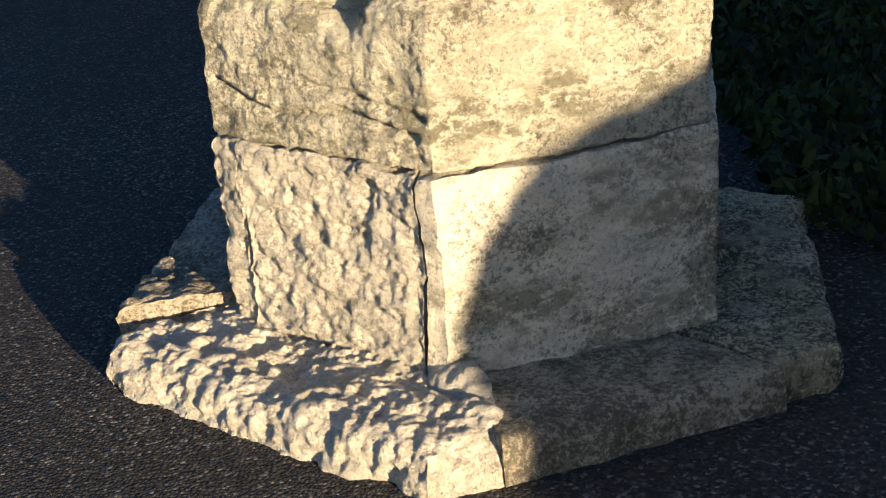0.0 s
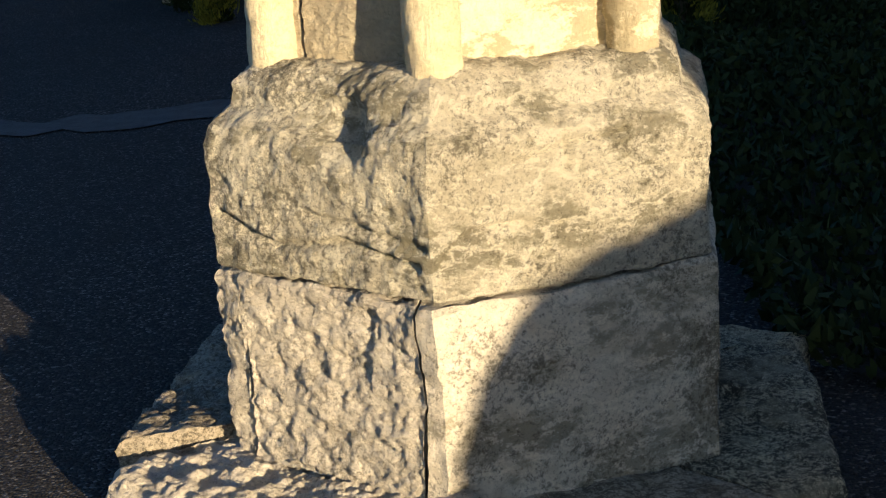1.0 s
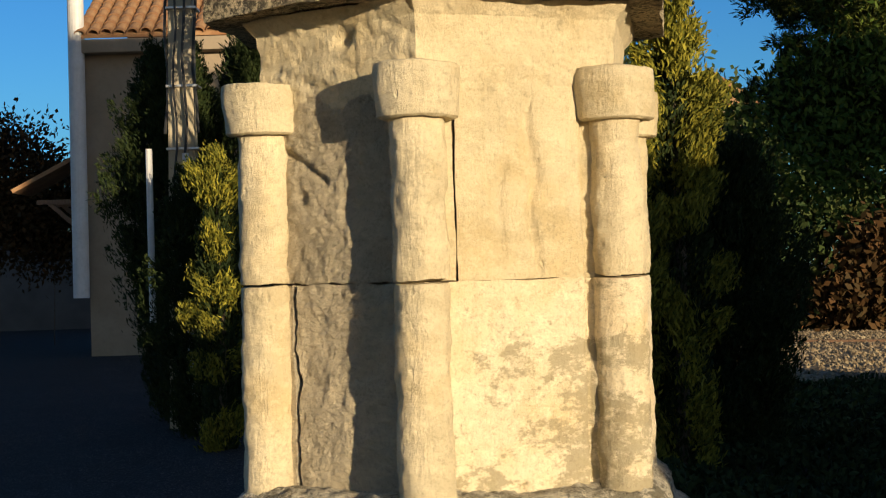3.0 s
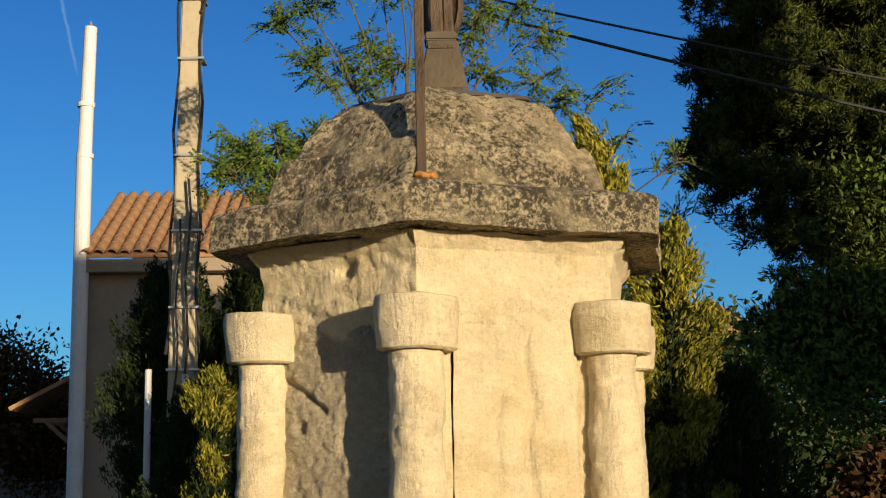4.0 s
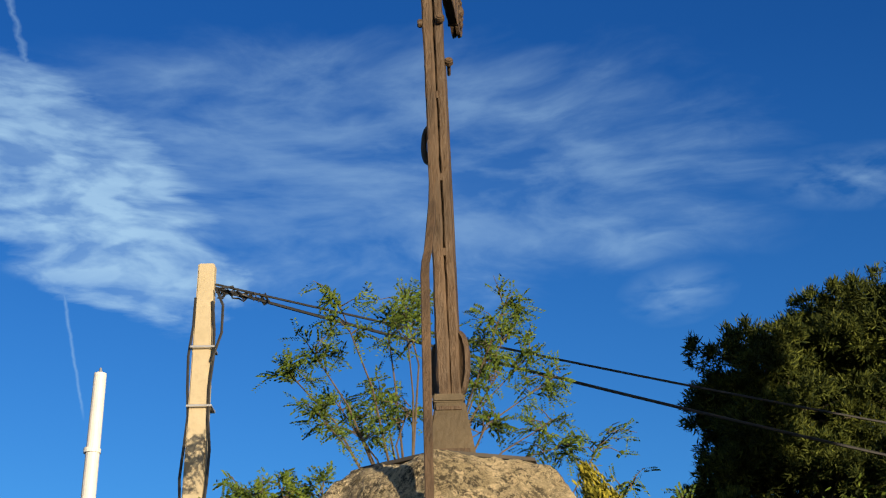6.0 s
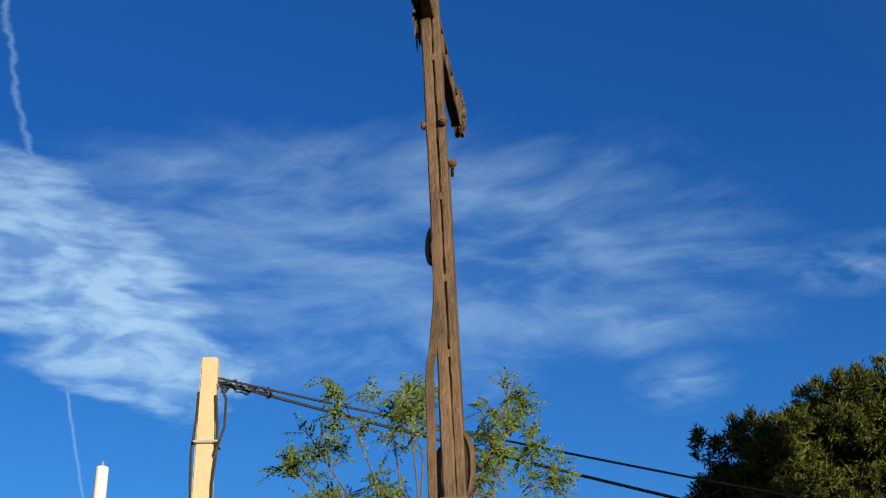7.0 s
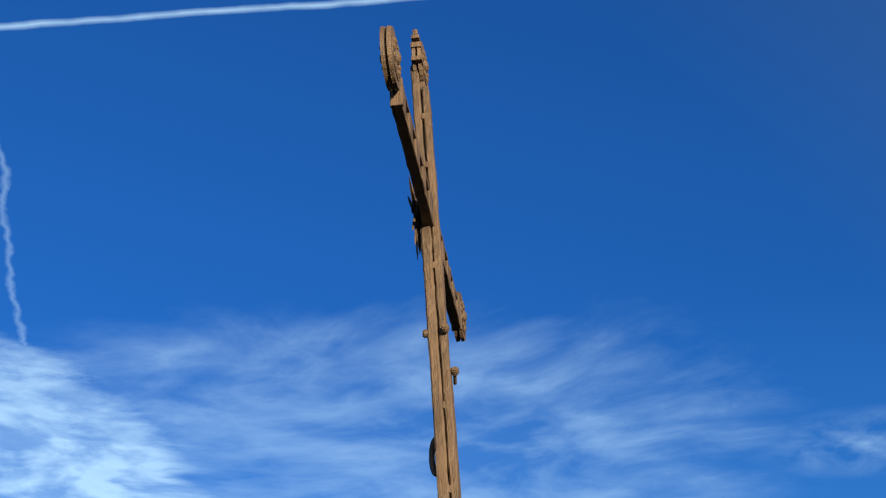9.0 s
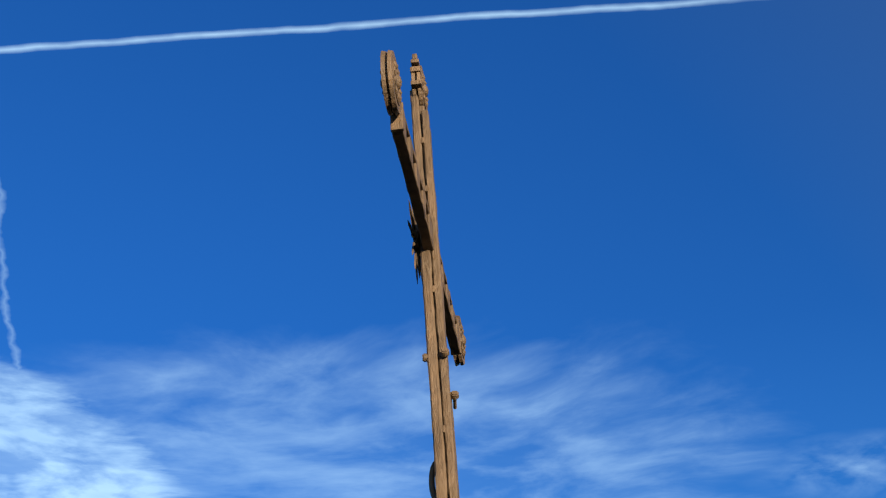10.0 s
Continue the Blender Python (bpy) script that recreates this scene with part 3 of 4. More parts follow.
part("pedestal", frustum(0.126, 0.072, 2.43, 2.585, (CX + 0.021, CY)), M_CAST, cross, "tapered iron pedestal box")
part("base_plate", frustum(0.150, 0.146, 2.416, 2.434, (CX + 0.021, CY)), M_CAST, cross)
part("collar", frustum(0.080, 0.076, 2.582, 2.604, (CX + 0.018, CY)), M_CAST, cross)
for z, w in ((2.455, 0.100), (2.565, 0.062)):
    bm = bmesh.new()
    box(bm, (w, 0.008, 0.010), pose(CX + 0.018, CY - w / 2 - 0.009, z, -9, 0, 0), 0.002)
    part("panel_edge", bm, M_IRON, cross)
def AXIS(z):
    return Vector((CX + 0.0035 + (3.3 - z) * 0.027, CY, z))


def bar(pts, wide, deep, rough=0.0, seed=0):
    """A flat forged bar along points: wide across the cross's plane, deep along it, with uneven faces."""
    bm = bmesh.new()
    pts = [Vector(p) for p in pts]
    lo = None
    for i, p in enumerate(pts):
        d = (pts[min(i + 1, len(pts) - 1)] - pts[max(i - 1, 0)]).normalized()
        a = (ACROSS - d * ACROSS.dot(d)).normalized()
        b = d.cross(a)
        w, t = (wide[i], deep[i]) if isinstance(wide, list) else (wide, deep)
        c = min(w, t) * 0.16
        prof = ((-w / 2 + c, -t / 2), (w / 2 - c, -t / 2), (w / 2, -t / 2 + c), (w / 2, t / 2 - c), (w / 2 - c, t / 2), (-w / 2 + c, t / 2), (-w / 2, t / 2 - c), (-w / 2, -t / 2 + c))
        hi = []
        for x, y in prof:
            q = p + a * x + b * y
            hi.append(bm.verts.new(q + (a * x + b * y).normalized() * rough * fbm(q, 28, seed, 4)))
        if lo:
            for j in range(8):
                bm.faces.new((lo[j], lo[(j + 1) % 8], hi[(j + 1) % 8], hi[j]))
        else:
            bm.faces.new(hi[::-1])
        lo = hi
    bm.faces.new(lo)
    return bm


def rise(z0, z1, across, along, step=0.02):
    m = max(1, round((z1 - z0) / step))
    return [AXIS(z0 + (z1 - z0) * i / m) + ACROSS * across + ALONG * along for i in range(m + 1)]


# the shaft: two weathered plates with an open seam, a core behind and a thin plate at the back
for across, along, w, d, z0, z1, seed in ((-0.0125, -0.004, 0.0285, 0.046, 2.58, 4.60, 3), (0.0155, 0.003, 0.0215, 0.044, 2.58, 4.52, 7), (0.0, 0.010, 0.030, 0.026, 2.58, 4.55, 9)):
    path = rise(z0, z1, across, along)
    swell = [1 + 0.10 * fbm((0, 0, p.z), 5, seed) + max(0.0, 0.22 * (2.95 - p.z) / 0.35) for p in path]
    if seed == 3:
        swell = [k * (0.86 if p.z > 4.10 else 1.0) for k, p in zip(swell, path)]
    part("shaft_bar", bar(path, [w * k for k in swell], [d * k for k in swell], 0.0035, seed), M_IRON, cross)
part("side_bar", bar(rise(2.60, 3.56, 0.0235, 0.026), 0.007, 0.024, 0.002, 15), M_IRON, cross, "thin iron bar along the shaft")
for z in (2.98, 3.19, 3.43, 3.87, 4.22, 4.40):
    bm = bmesh.new()
    box(bm, (0.048, 0.010, 0.022), frame_at(AXIS(z) + ACROSS * 0.003) @ pose(0, 0, 0, 0, 3, 0), 0.003)
    part("clasp", bm, M_IRON, cross)
# the arms: hollow box bars with slots in their sides
ARM_Z = 4.045
for end in (-1, 1):
    for dz, across, w, d in ((-0.038, 0.0, 0.030, 0.010), (0.036, 0.0, 0.030, 0.010), (-0.002, -0.012, 0.006, 0.078)):
        path = [AXIS(ARM_Z) + ALONG * end * (0.02 + 0.555 * i / 24) + ACROSS * across + Vector((0, 0, dz)) for i in range(25)]
        part("arm_bar", bar(path, w, d, 0.0025, 17 + end), M_IRON, cross)
    for k, (f, length) in enumerate(((0.06, 0.07), (0.19, 0.045), (0.31, 0.06), (0.43, 0.05), (0.55, 0.065))):
        bm = bmesh.new()
        box(bm, (length, 0.010, 0.070), frame_at(AXIS(ARM_Z) + ALONG * end * f + ACROSS * 0.010) @ pose(0, 0, 0, 0, 0, 0), 0.004)
        part("arm_block", bm, M_IRON, cross)
    bm = bmesh.new()
    box(bm, (0.012, 0.034, 0.088), frame_at(AXIS(ARM_Z) + ALONG * end * 0.58), 0.003)
    part("end_plate", bm, M_IRON, cross)
    part("neck", bar([AXIS(ARM_Z) + ALONG * end * q + Vector((0, 0, z)) for q, z in ((0.57, 0.03), (0.60, 0.038), (0.63, 0.045))], [0.020, 0.015, 0.013], [0.050, 0.040, 0.034], 0.002, 5), M_IRON, cross)


def disc(at, radius):
    """A medallion of two plates with a groove round the rim and a raised rosette on each face."""
    bm = bmesh.new()
    m = frame_at(at) @ pose(0, 0, 0, 90, 0, 0)
    for r, d, off in ((radius, 0.010, -0.0085), (radius, 0.010, 0.0085), (radius * 0.90, 0.008, 0.0), (radius * 0.74, 0.032, 0.0)):
        bmesh.ops.create_cone(bm, cap_ends=True, segments=32, radius1=r, radius2=r * 0.97, depth=d, matrix=m @ pose(0, 0, off))
    for i in range(10):
        a = 2 * math.pi * i / 10
        for sz in (-1, 1):
            bmesh.ops.create_icosphere(bm, subdivisions=1, radius=radius * 0.16, matrix=m @ pose(math.cos(a) * radius * 0.52, math.sin(a) * radius * 0.52, 0.015 * sz) @ Matrix.Diagonal((1, 1, 0.5, 1)))
    for sz in (-1, 1):
        bmesh.ops.create_icosphere(bm, subdivisions=2, radius=radius * 0.26, matrix=m @ pose(0, 0, 0.015 * sz) @ Matrix.Diagonal((1, 1, 0.6, 1)))
    return bm


for p in (AXIS(4.095) - ALONG * 0.658, AXIS(4.10) + ALONG * 0.665, AXIS(4.635) + ALONG * 0.03):
    part("disc", disc(p, 0.083), M_IRON, cross, "moulded iron end disc")
for z, h, w in ((4.655, 0.020, 0.032), (4.690, 0.014, 0.026), (4.712, 0.022, 0.016), (4.600, 0.016, 0.034)):
    bm = bmesh.new()
    box(bm, (w, w, h), frame_at(AXIS(z) - ALONG * 0.042), 0.004)
    part("finial", bm, M_IRON, cross)
# the sunburst at the crossing: a boss and pointed rays beside the shaft
HUB = AXIS(4.06) - ACROSS * 0.034
bm = bmesh.new()
bmesh.ops.create_cone(bm, cap_ends=True, segments=24, radius1=0.052, radius2=0.046, depth=0.014, matrix=frame_at(HUB) @ pose(0, 0, 0, 90, 0, 0))
part("boss", bm, M_IRON, cross, smooth=False)
for i in range(24):
    bm = bmesh.new()
    long = 0.105 if i % 2 else 0.080
    verts = []
    for x, w in ((0.035, 0.010), (0.035 + long * 0.75, 0.008), (0.035 + long, 0.002)):
        verts.append([bm.verts.new((x, y * 0.6, z)) for y, z in ((-w / 2, -w / 2), (w / 2, -w / 2), (w / 2, w / 2), (-w / 2, w / 2))])
    for a, b in zip(verts, verts[1:]):
        for j in range(4):
            bm.faces.new((a[j], a[(j + 1) % 4], b[(j + 1) % 4], b[j]))
    bm.faces.new(verts[0][::-1])
    bm.faces.new(verts[-1])
    bmesh.ops.transform(bm, matrix=frame_at(HUB - ACROSS * 0.004 * (i % 3)) @ pose(0, 0, 0, 0, 15 * i + 4, 0), verts=bm.verts)
    part("ray", bm, M_IRON, cross)
for x, z, y in ((-0.067, 3.656, -0.012), (-0.014, 3.658, -0.034), (0.007, 3.550, 0.012)):
    bm = bmesh.new()
    m = pose(x, y, z, 0, 90, 0) if x < -0.05 else pose(x, y, z, 70, 0, 0)
    bmesh.ops.create_cone(bm, cap_ends=True, segments=10, radius1=0.0125, radius2=0.0115, depth=0.018, matrix=m)
    bmesh.ops.bevel(bm, geom=[e for e in bm.edges if len(e.link_faces) == 2 and e.calc_face_angle(0) > 1.0], offset=0.003, segments=2, affect="EDGES")
    bmesh.ops.create_cone(bm, cap_ends=True, segments=8, radius1=0.005, radius2=0.005, depth=0.05, matrix=m @ pose(0, 0, 0.02 if x < -0.05 else -0.022))
    part("bolt", bm, M_IRON, cross)
# the long flat stay that stands on the roof in front and joins the shaft above its knee
STAY = [(-0.052, -0.43, 2.17), (-0.055, -0.34, 2.42), (-0.059, -0.24, 2.70), (-0.061, -0.175, 2.86), (-0.060, -0.155, 2.90), (-0.054, -0.125, 2.94), (-0.046, -0.075, 3.04), (-0.043, -0.045, 3.11), (-0.045, -0.036, 3.17), (-0.050, -0.030, 3.29)]
part("stay", bar(STAY, [0.020] * 6 + [0.022, 0.018, 0.012, 0.008], [0.012] * 6 + [0.016, 0.016, 0.014, 0.012], 0.0015, 21), M_IRON, cross, "flat iron stay bent at a knee")
for a, seed in ((0.0, 1), (2.1, 2), (4.2, 3)):
    bm = bmesh.new()
    bmesh.ops.create_icosphere(bm, subdivisions=3, radius=0.016, matrix=pose(-0.047 + 0.011 * math.cos(a), -0.440 + 0.010 * math.sin(a), 2.166) @ Matrix.Diagonal((1.15, 1.0, 0.45, 1)))
    for v in bm.verts:
        v.co += v.normal * 0.007 * fbm(v.co, 60, seed)
    part("rust_crust", bm, M_RUST, cross, "orange rust crust round the stay's foot", smooth=True)


def scroll(at, half_w, half_h, thick, plate):
    """An oval loop of bar, with a thin plate in it where it is closed."""
    bm = bmesh.new()
    m = frame_at(at) @ pose(0, 0, 0, 0, 0, 62)
    ring = [m @ Vector((half_w * math.cos(q), 0, half_h * math.sin(q))) for q in [2 * math.pi * i / 28 for i in range(29)]]
    tube(bm, ring, thick, 6, caps=False)
    if plate:
        bmesh.ops.create_cone(bm, cap_ends=True, segments=24, radius1=1, radius2=0.94, depth=thick, matrix=m @ pose(0, 0, 0, 90, 0, 0) @ Matrix.Diagonal((half_w, half_h, 1, 1)))
    return bm


part("scroll", scroll(AXIS(3.295) - ACROSS * 0.026, 0.016, 0.050, 0.008, False), M_IRON, cross)
part("scroll", scroll(AXIS(2.69) + ACROSS * 0.025, 0.024, 0.078, 0.009, True), M_IRON, cross)
part("scroll", scroll(AXIS(2.68) - ACROSS * 0.032 + ALONG * 0.03, 0.020, 0.070, 0.008, True), M_IRON, cross)


# ---- foliage helpers ----
def leaf_mesh(name, centres, ways, lengths, widths, mat, rng, fold=0.0):
    """Many small four-sided leaves: centres (n,3), ways (n,3) along each leaf."""
    c, w = np.asarray(centres, float), np.asarray(ways, float)
    w /= np.linalg.norm(w, axis=1)[:, None] + 1e-9
    r = rng.normal(size=c.shape)
    s = np.cross(w, r)
    s /= np.linalg.norm(s, axis=1)[:, None] + 1e-9
    L, B = np.asarray(lengths)[:, None], np.asarray(widths)[:, None]
    v = np.stack([c - w * L / 2, c + s * B / 2 - w * L * 0.05, c + w * L / 2, c - s * B / 2 - w * L * 0.05], 1).reshape(-1, 3)
    k = len(c)
    me = bpy.data.meshes.new(name)
    me.vertices.add(4 * k)
    me.vertices.foreach_set("co", v.ravel())
    me.loops.add(4 * k)
    me.loops.foreach_set("vertex_index", np.arange(4 * k))
    me.polygons.add(k)
    me.polygons.foreach_set("loop_start", np.arange(0, 4 * k, 4))
    me.materials.append(mat)
    me.update(calc_edges=True)
    return me


def child(name, me, parent, label=""):
    ob = new(name, me)
    ob.parent = parent
    ob.matrix_parent_inverse = parent.matrix_basis.inverted()
    return tagged(ob, label)


def conifer(at, height, radius, seed, label, n_tufts=900, per=26, mat=None, size=0.05, foot=0.55):
    """An upright cypress-like tree: a trunk, and sprays of scale leaves on lobed tufts."""
    rng = np.random.default_rng(seed)
    tree = thing("conifer", at, label, "tree", "cypresses round the pillar")
    bm = bmesh.new()
    tube(bm, [(at[0], at[1], 0), (at[0] + 0.03, at[1], height * 0.5), (at[0], at[1], height * 0.95)], [0.016 * height, 0.011 * height, 0.006], 8)
    part("trunk", bm, M_BARK, tree)
    t = rng.random(n_tufts) ** 0.9
    a = rng.random(n_tufts) * 2 * np.pi
    prof = radius * np.minimum(1.0, foot + 1.2 * t) * np.clip((1.02 - t) * 2.4, 0.05, 1.0) ** 0.6
    lobes = 1 + 0.25 * np.sin(3 * a + seed) * np.sin(9 * t + seed) + 0.18 * rng.normal(size=n_tufts)
    rr = prof * lobes * (0.45 + 0.55 * rng.random(n_tufts) ** 0.5)
    base = np.stack([at[0] + rr * np.cos(a), at[1] + rr * np.sin(a), 0.05 + t * height], 1)
    out = np.stack([np.cos(a) * 0.55, np.sin(a) * 0.55, np.full(n_tufts, 1.0)], 1)
    out += rng.normal(size=out.shape) * 0.15
    tall = size * (1.6 + 1.6 * rng.random(n_tufts))
    j = np.repeat(np.arange(n_tufts), per)
    f = rng.random(len(j))
    c = base[j] + out[j] * (f * tall[j])[:, None] + rng.normal(size=(len(j), 3)) * size * (0.50 * np.sin(np.pi * np.minimum(1, f * 0.8 + 0.2)) + 0.08)[:, None]
    w = out[j] + rng.normal(size=(len(j), 3)) * 0.45
    me = leaf_mesh("foliage", c, w, size * (0.4 + 0.45 * rng.random(len(j))), size * 0.17 * (0.7 + 0.6 * rng.random(len(j))), mat or M_CYPRESS, rng)
    child("foliage", me, tree)
    # darker leaves within stand in for the shade between the lit tufts
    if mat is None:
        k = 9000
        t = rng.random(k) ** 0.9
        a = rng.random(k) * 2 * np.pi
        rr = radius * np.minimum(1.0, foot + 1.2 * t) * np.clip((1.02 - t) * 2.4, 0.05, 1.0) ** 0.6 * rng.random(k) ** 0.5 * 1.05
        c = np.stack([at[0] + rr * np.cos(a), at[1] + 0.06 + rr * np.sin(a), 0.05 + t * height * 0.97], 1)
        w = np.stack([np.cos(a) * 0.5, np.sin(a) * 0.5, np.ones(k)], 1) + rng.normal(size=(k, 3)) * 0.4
        child("inner_foliage", leaf_mesh("inner_foliage", c, w, size * (0.5 + 0.5 * rng.random(k)), size * 0.22 * (0.7 + 0.6 * rng.random(k)), M_DARKLEAF, rng), tree, "inner sprays coloured dark as the shade between tufts")
    return tree


def branchy(name, at, limbs, mat, rng, parent):
    bm = bmesh.new()
    for pts, r0, r1 in limbs:
        k = len(pts)
        tube(bm, pts, [r0 + (r1 - r0) * i / (k - 1) for i in range(k)], 6)
    return part(name, bm, mat, parent)


# ---- trees and shrubs ----
conifer((-1.98, 9.0, 0), 2.4, 0.21, 5, "sunlit yellow-green cypress shrub behind the pillar", 34, 420, None, 0.085)
conifer((-2.86, 11.8, 0), 3.7, 0.52, 6, "dark green cypress beside the concrete pole", 1300, 90, M_DARKLEAF, 0.09, 0.25)
conifer((-2.05, 12.3, 0), 3.75, 0.60, 26, "dark green cypress behind the concrete pole", 1000, 80, M_DARKLEAF, 0.09, 0.4)
conifer((-2.30, 10.1, 0), 2.35, 0.36, 16, "dark green cypress shrub in front of the pole", 700, 90, M_DARKLEAF, 0.075)
conifer((0.98, 6.0, 0), 3.66, 0.21, 7, "yellow-green columnar cypress behind the pillar", 90, 420, None, 0.085)
conifer((1.42, 6.2, 0), 3.12, 0.24, 9, "yellow-green columnar cypress beside the pillar", 95, 420, None, 0.085)
conifer((1.92, 7.2, 0), 2.2, 0.40, 8, "dark green cypress shrub", 800, 90, M_DARKLEAF, 0.08)


def airy_tree():
    """A thin robinia with several stems and pinnate leaves in loose sprays."""
    at = (-0.35, 8.6, 0)
    rng = np.random.default_rng(21)
    tree = thing("robinia", at, "airy young robinia with feathery green leaves", "tree")
    stems = []
    tips = [(-0.45, 6.25), (-0.57, 5.95), (-0.93, 5.82), (-1.20, 5.62), (-1.40, 5.38), (-1.02, 5.33), (-0.66, 5.48), (-0.38, 5.72), (-1.08, 4.87), (-0.84, 4.92), (-0.38, 5.1),
            (-1.76, 4.42), (-1.44, 4.48), (-1.95, 4.22), (-1.66, 4.02), (-1.30, 4.22), (-1.12, 4.42), (-1.5, 3.8), (-1.25, 4.05), (-1.4, 4.12), (-1.58, 4.27), (-1.2, 3.78), (-1.36, 4.36), (-1.7, 4.2),
            (0.58, 6.05), (0.44, 5.82), (0.30, 5.62), (0.67, 5.68), (0.90, 5.46), (0.39, 5.36), (0.35, 5.05), (0.80, 5.0), (0.99, 4.92), (1.22, 4.75), (1.5, 4.5), (1.8, 4.1), (2.0, 3.8)]
    leaves_c, leaves_w = [], []
    twigs = []
    for i, (x, z) in enumerate(tips):
        y = 8.6 + rng.normal() * 0.5
        fork = Vector((-0.35 + (x + 0.35) * 0.2, 8.6, 4.1 + 0.2 * (z - 5))) if z > 4.8 else Vector((-0.35 + (x + 0.35) * 0.55, 8.6, 3.1))
        tip = Vector((x, y, z))
        mid = fork.lerp(tip, 0.5) + Vector((rng.normal() * 0.08, rng.normal() * 0.08, 0.18))
        stems.append(([(-0.35, 8.6, 1.6), fork, fork.lerp(mid, 0.6), mid, mid.lerp(tip, 0.6), tip], 0.014, 0.004))
        for j in range(10):
            f = 0.80 + 0.24 * rng.random()
            p = (fork.lerp(mid, f * 2) if f < 0.5 else mid.lerp(tip, (f - 0.5) * 2))
            d = Vector((rng.normal(), rng.normal() * 0.8, 0.35 + rng.normal() * 0.5)).normalized()
            q = p + d * (0.08 + 0.20 * rng.random())
            twigs.append(([p, p.lerp(q, 0.5) + Vector((0, 0, 0.03)), q], 0.006, 0.002))
            for s in range(2 if x > 1.1 else 5):
                r0 = p.lerp(q, 0.3 + 0.7 * rng.random())
                e = (d + Vector(rng.normal(size=3)) * 0.7).normalized()
                e.z -= 0.15
                rach = 0.13 + 0.07 * rng.random()
                side = e.orthogonal().normalized()
                for m in range(9):
                    for sg in (-1, 1):
                        c = r0 + e * rach * (m + 1) / 9 + side * sg * 0.022 + Vector((0, 0, -0.02 * (m / 9) ** 2))
                        leaves_c.append(c)
                        leaves_w.append(side * sg + e * 0.4)
    branchy("trunk", at, [([(-0.35, 8.6, 0), (-0.36, 8.6, 0.8), (-0.35, 8.6, 1.65)], 0.06, 0.045)], M_BARK, rng, tree)
    for i, stem in enumerate(stems):
        branchy("limb", at, [stem] + twigs[i * 10:i * 10 + 10], M_BARK, rng, tree)
    k = len(leaves_c)
    me = leaf_mesh("foliage", leaves_c, leaves_w, 0.037 * (0.8 + 0.4 * rng.random(k)), 0.0165 * (0.8 + 0.4 * rng.random(k)), M_ROBINIA, rng)
    child("foliage", me, tree)


airy_tree()


def pine():
    """A broad stone pine: limbs and thick tufts of needles with gaps."""
    rng = np.random.default_rng(31)
    at = (5.2, 12.5, 0)
    tree = thing("pine_tree", at, "large dark green pine with dense needle tufts", "tree")
    blobs = []
    for x, y, z, r in ((4.9, 12.5, 6.6, 1.15), (3.6, 12.2, 5.9, 0.95), (5.9, 12.6, 6.9, 1.1), (3.9, 12.0, 4.9, 1.1), (5.2, 12.0, 5.2, 1.2), (4.3, 12.0, 3.9, 1.2), (3.25, 12.0, 5.55, 0.55),
                       (5.6, 12.0, 3.8, 1.3), (3.9, 11.8, 3.1, 0.8), (5.1, 11.8, 3.3, 1.1), (4.3, 12.3, 6.7, 0.7), (3.1, 12.0, 6.15, 0.40), (6.6, 12.2, 5.6, 1.2), (3.35, 12.0, 6.35, 0.65), (4.4, 12.3, 7.0, 0.65), (5.3, 12.4, 7.3, 0.75), (6.3, 12.5, 7.5, 0.9), (3.0, 12.0, 5.1, 0.55)):
        blobs.append((x, y, z, r))
    limbs = [([(5.2, 12.5, 0), (5.25, 12.5, 2.0), (5.1, 12.5, 4.0), (5.0, 12.5, 6.5)], 0.2, 0.05)]
    cs, ws = [], []
    for x, y, z, r in blobs:
        limbs.append(([(5.15, 12.5, max(1.5, z - 1.6)), ((x + 5.15) / 2, (y + 12.5) / 2, z - 0.6), (x, y, z)], 0.06, 0.015))
        for _ in range(int(30 * r * r) + 4):
            d = rng.normal(size=3)
            d /= np.linalg.norm(d)
            lobe = np.array([x, y, z]) + d * r * (0.45 + 0.5 * rng.random()) * np.array([1, 1, 0.85])
            limbs.append(([(x, y, z), tuple((np.array([x, y, z]) + lobe) / 2), tuple(lobe)], 0.016, 0.006))
            size = 0.15 + 0.17 * rng.random()
            for _ in range(int(15 * (size / 0.2) ** 2)):
                e = rng.normal(size=3)
                e /= np.linalg.norm(e)
                p = lobe + e * size * (0.5 + 0.6 * rng.random()) * np.array([1.2, 1.2, 0.8])
                m = 60
                u = rng.normal(size=(m, 3)) * 0.8 + e * 0.7 + np.array([0, 0, 0.6])
                u /= np.linalg.norm(u, axis=1)[:, None]
                cs.append(p + u * 0.05 + rng.normal(size=(m, 3)) * 0.03)
                ws.append(u)
    branchy("trunk", at, limbs, M_BARK, rng, tree)
    cs, ws = np.concatenate(cs), np.concatenate(ws)
    k = len(cs)
    child("foliage", leaf_mesh("foliage", cs, ws, 0.085 * (0.7 + 0.6 * rng.random(k)), np.full(k, 0.0165), M_PINE, rng), tree)


pine()


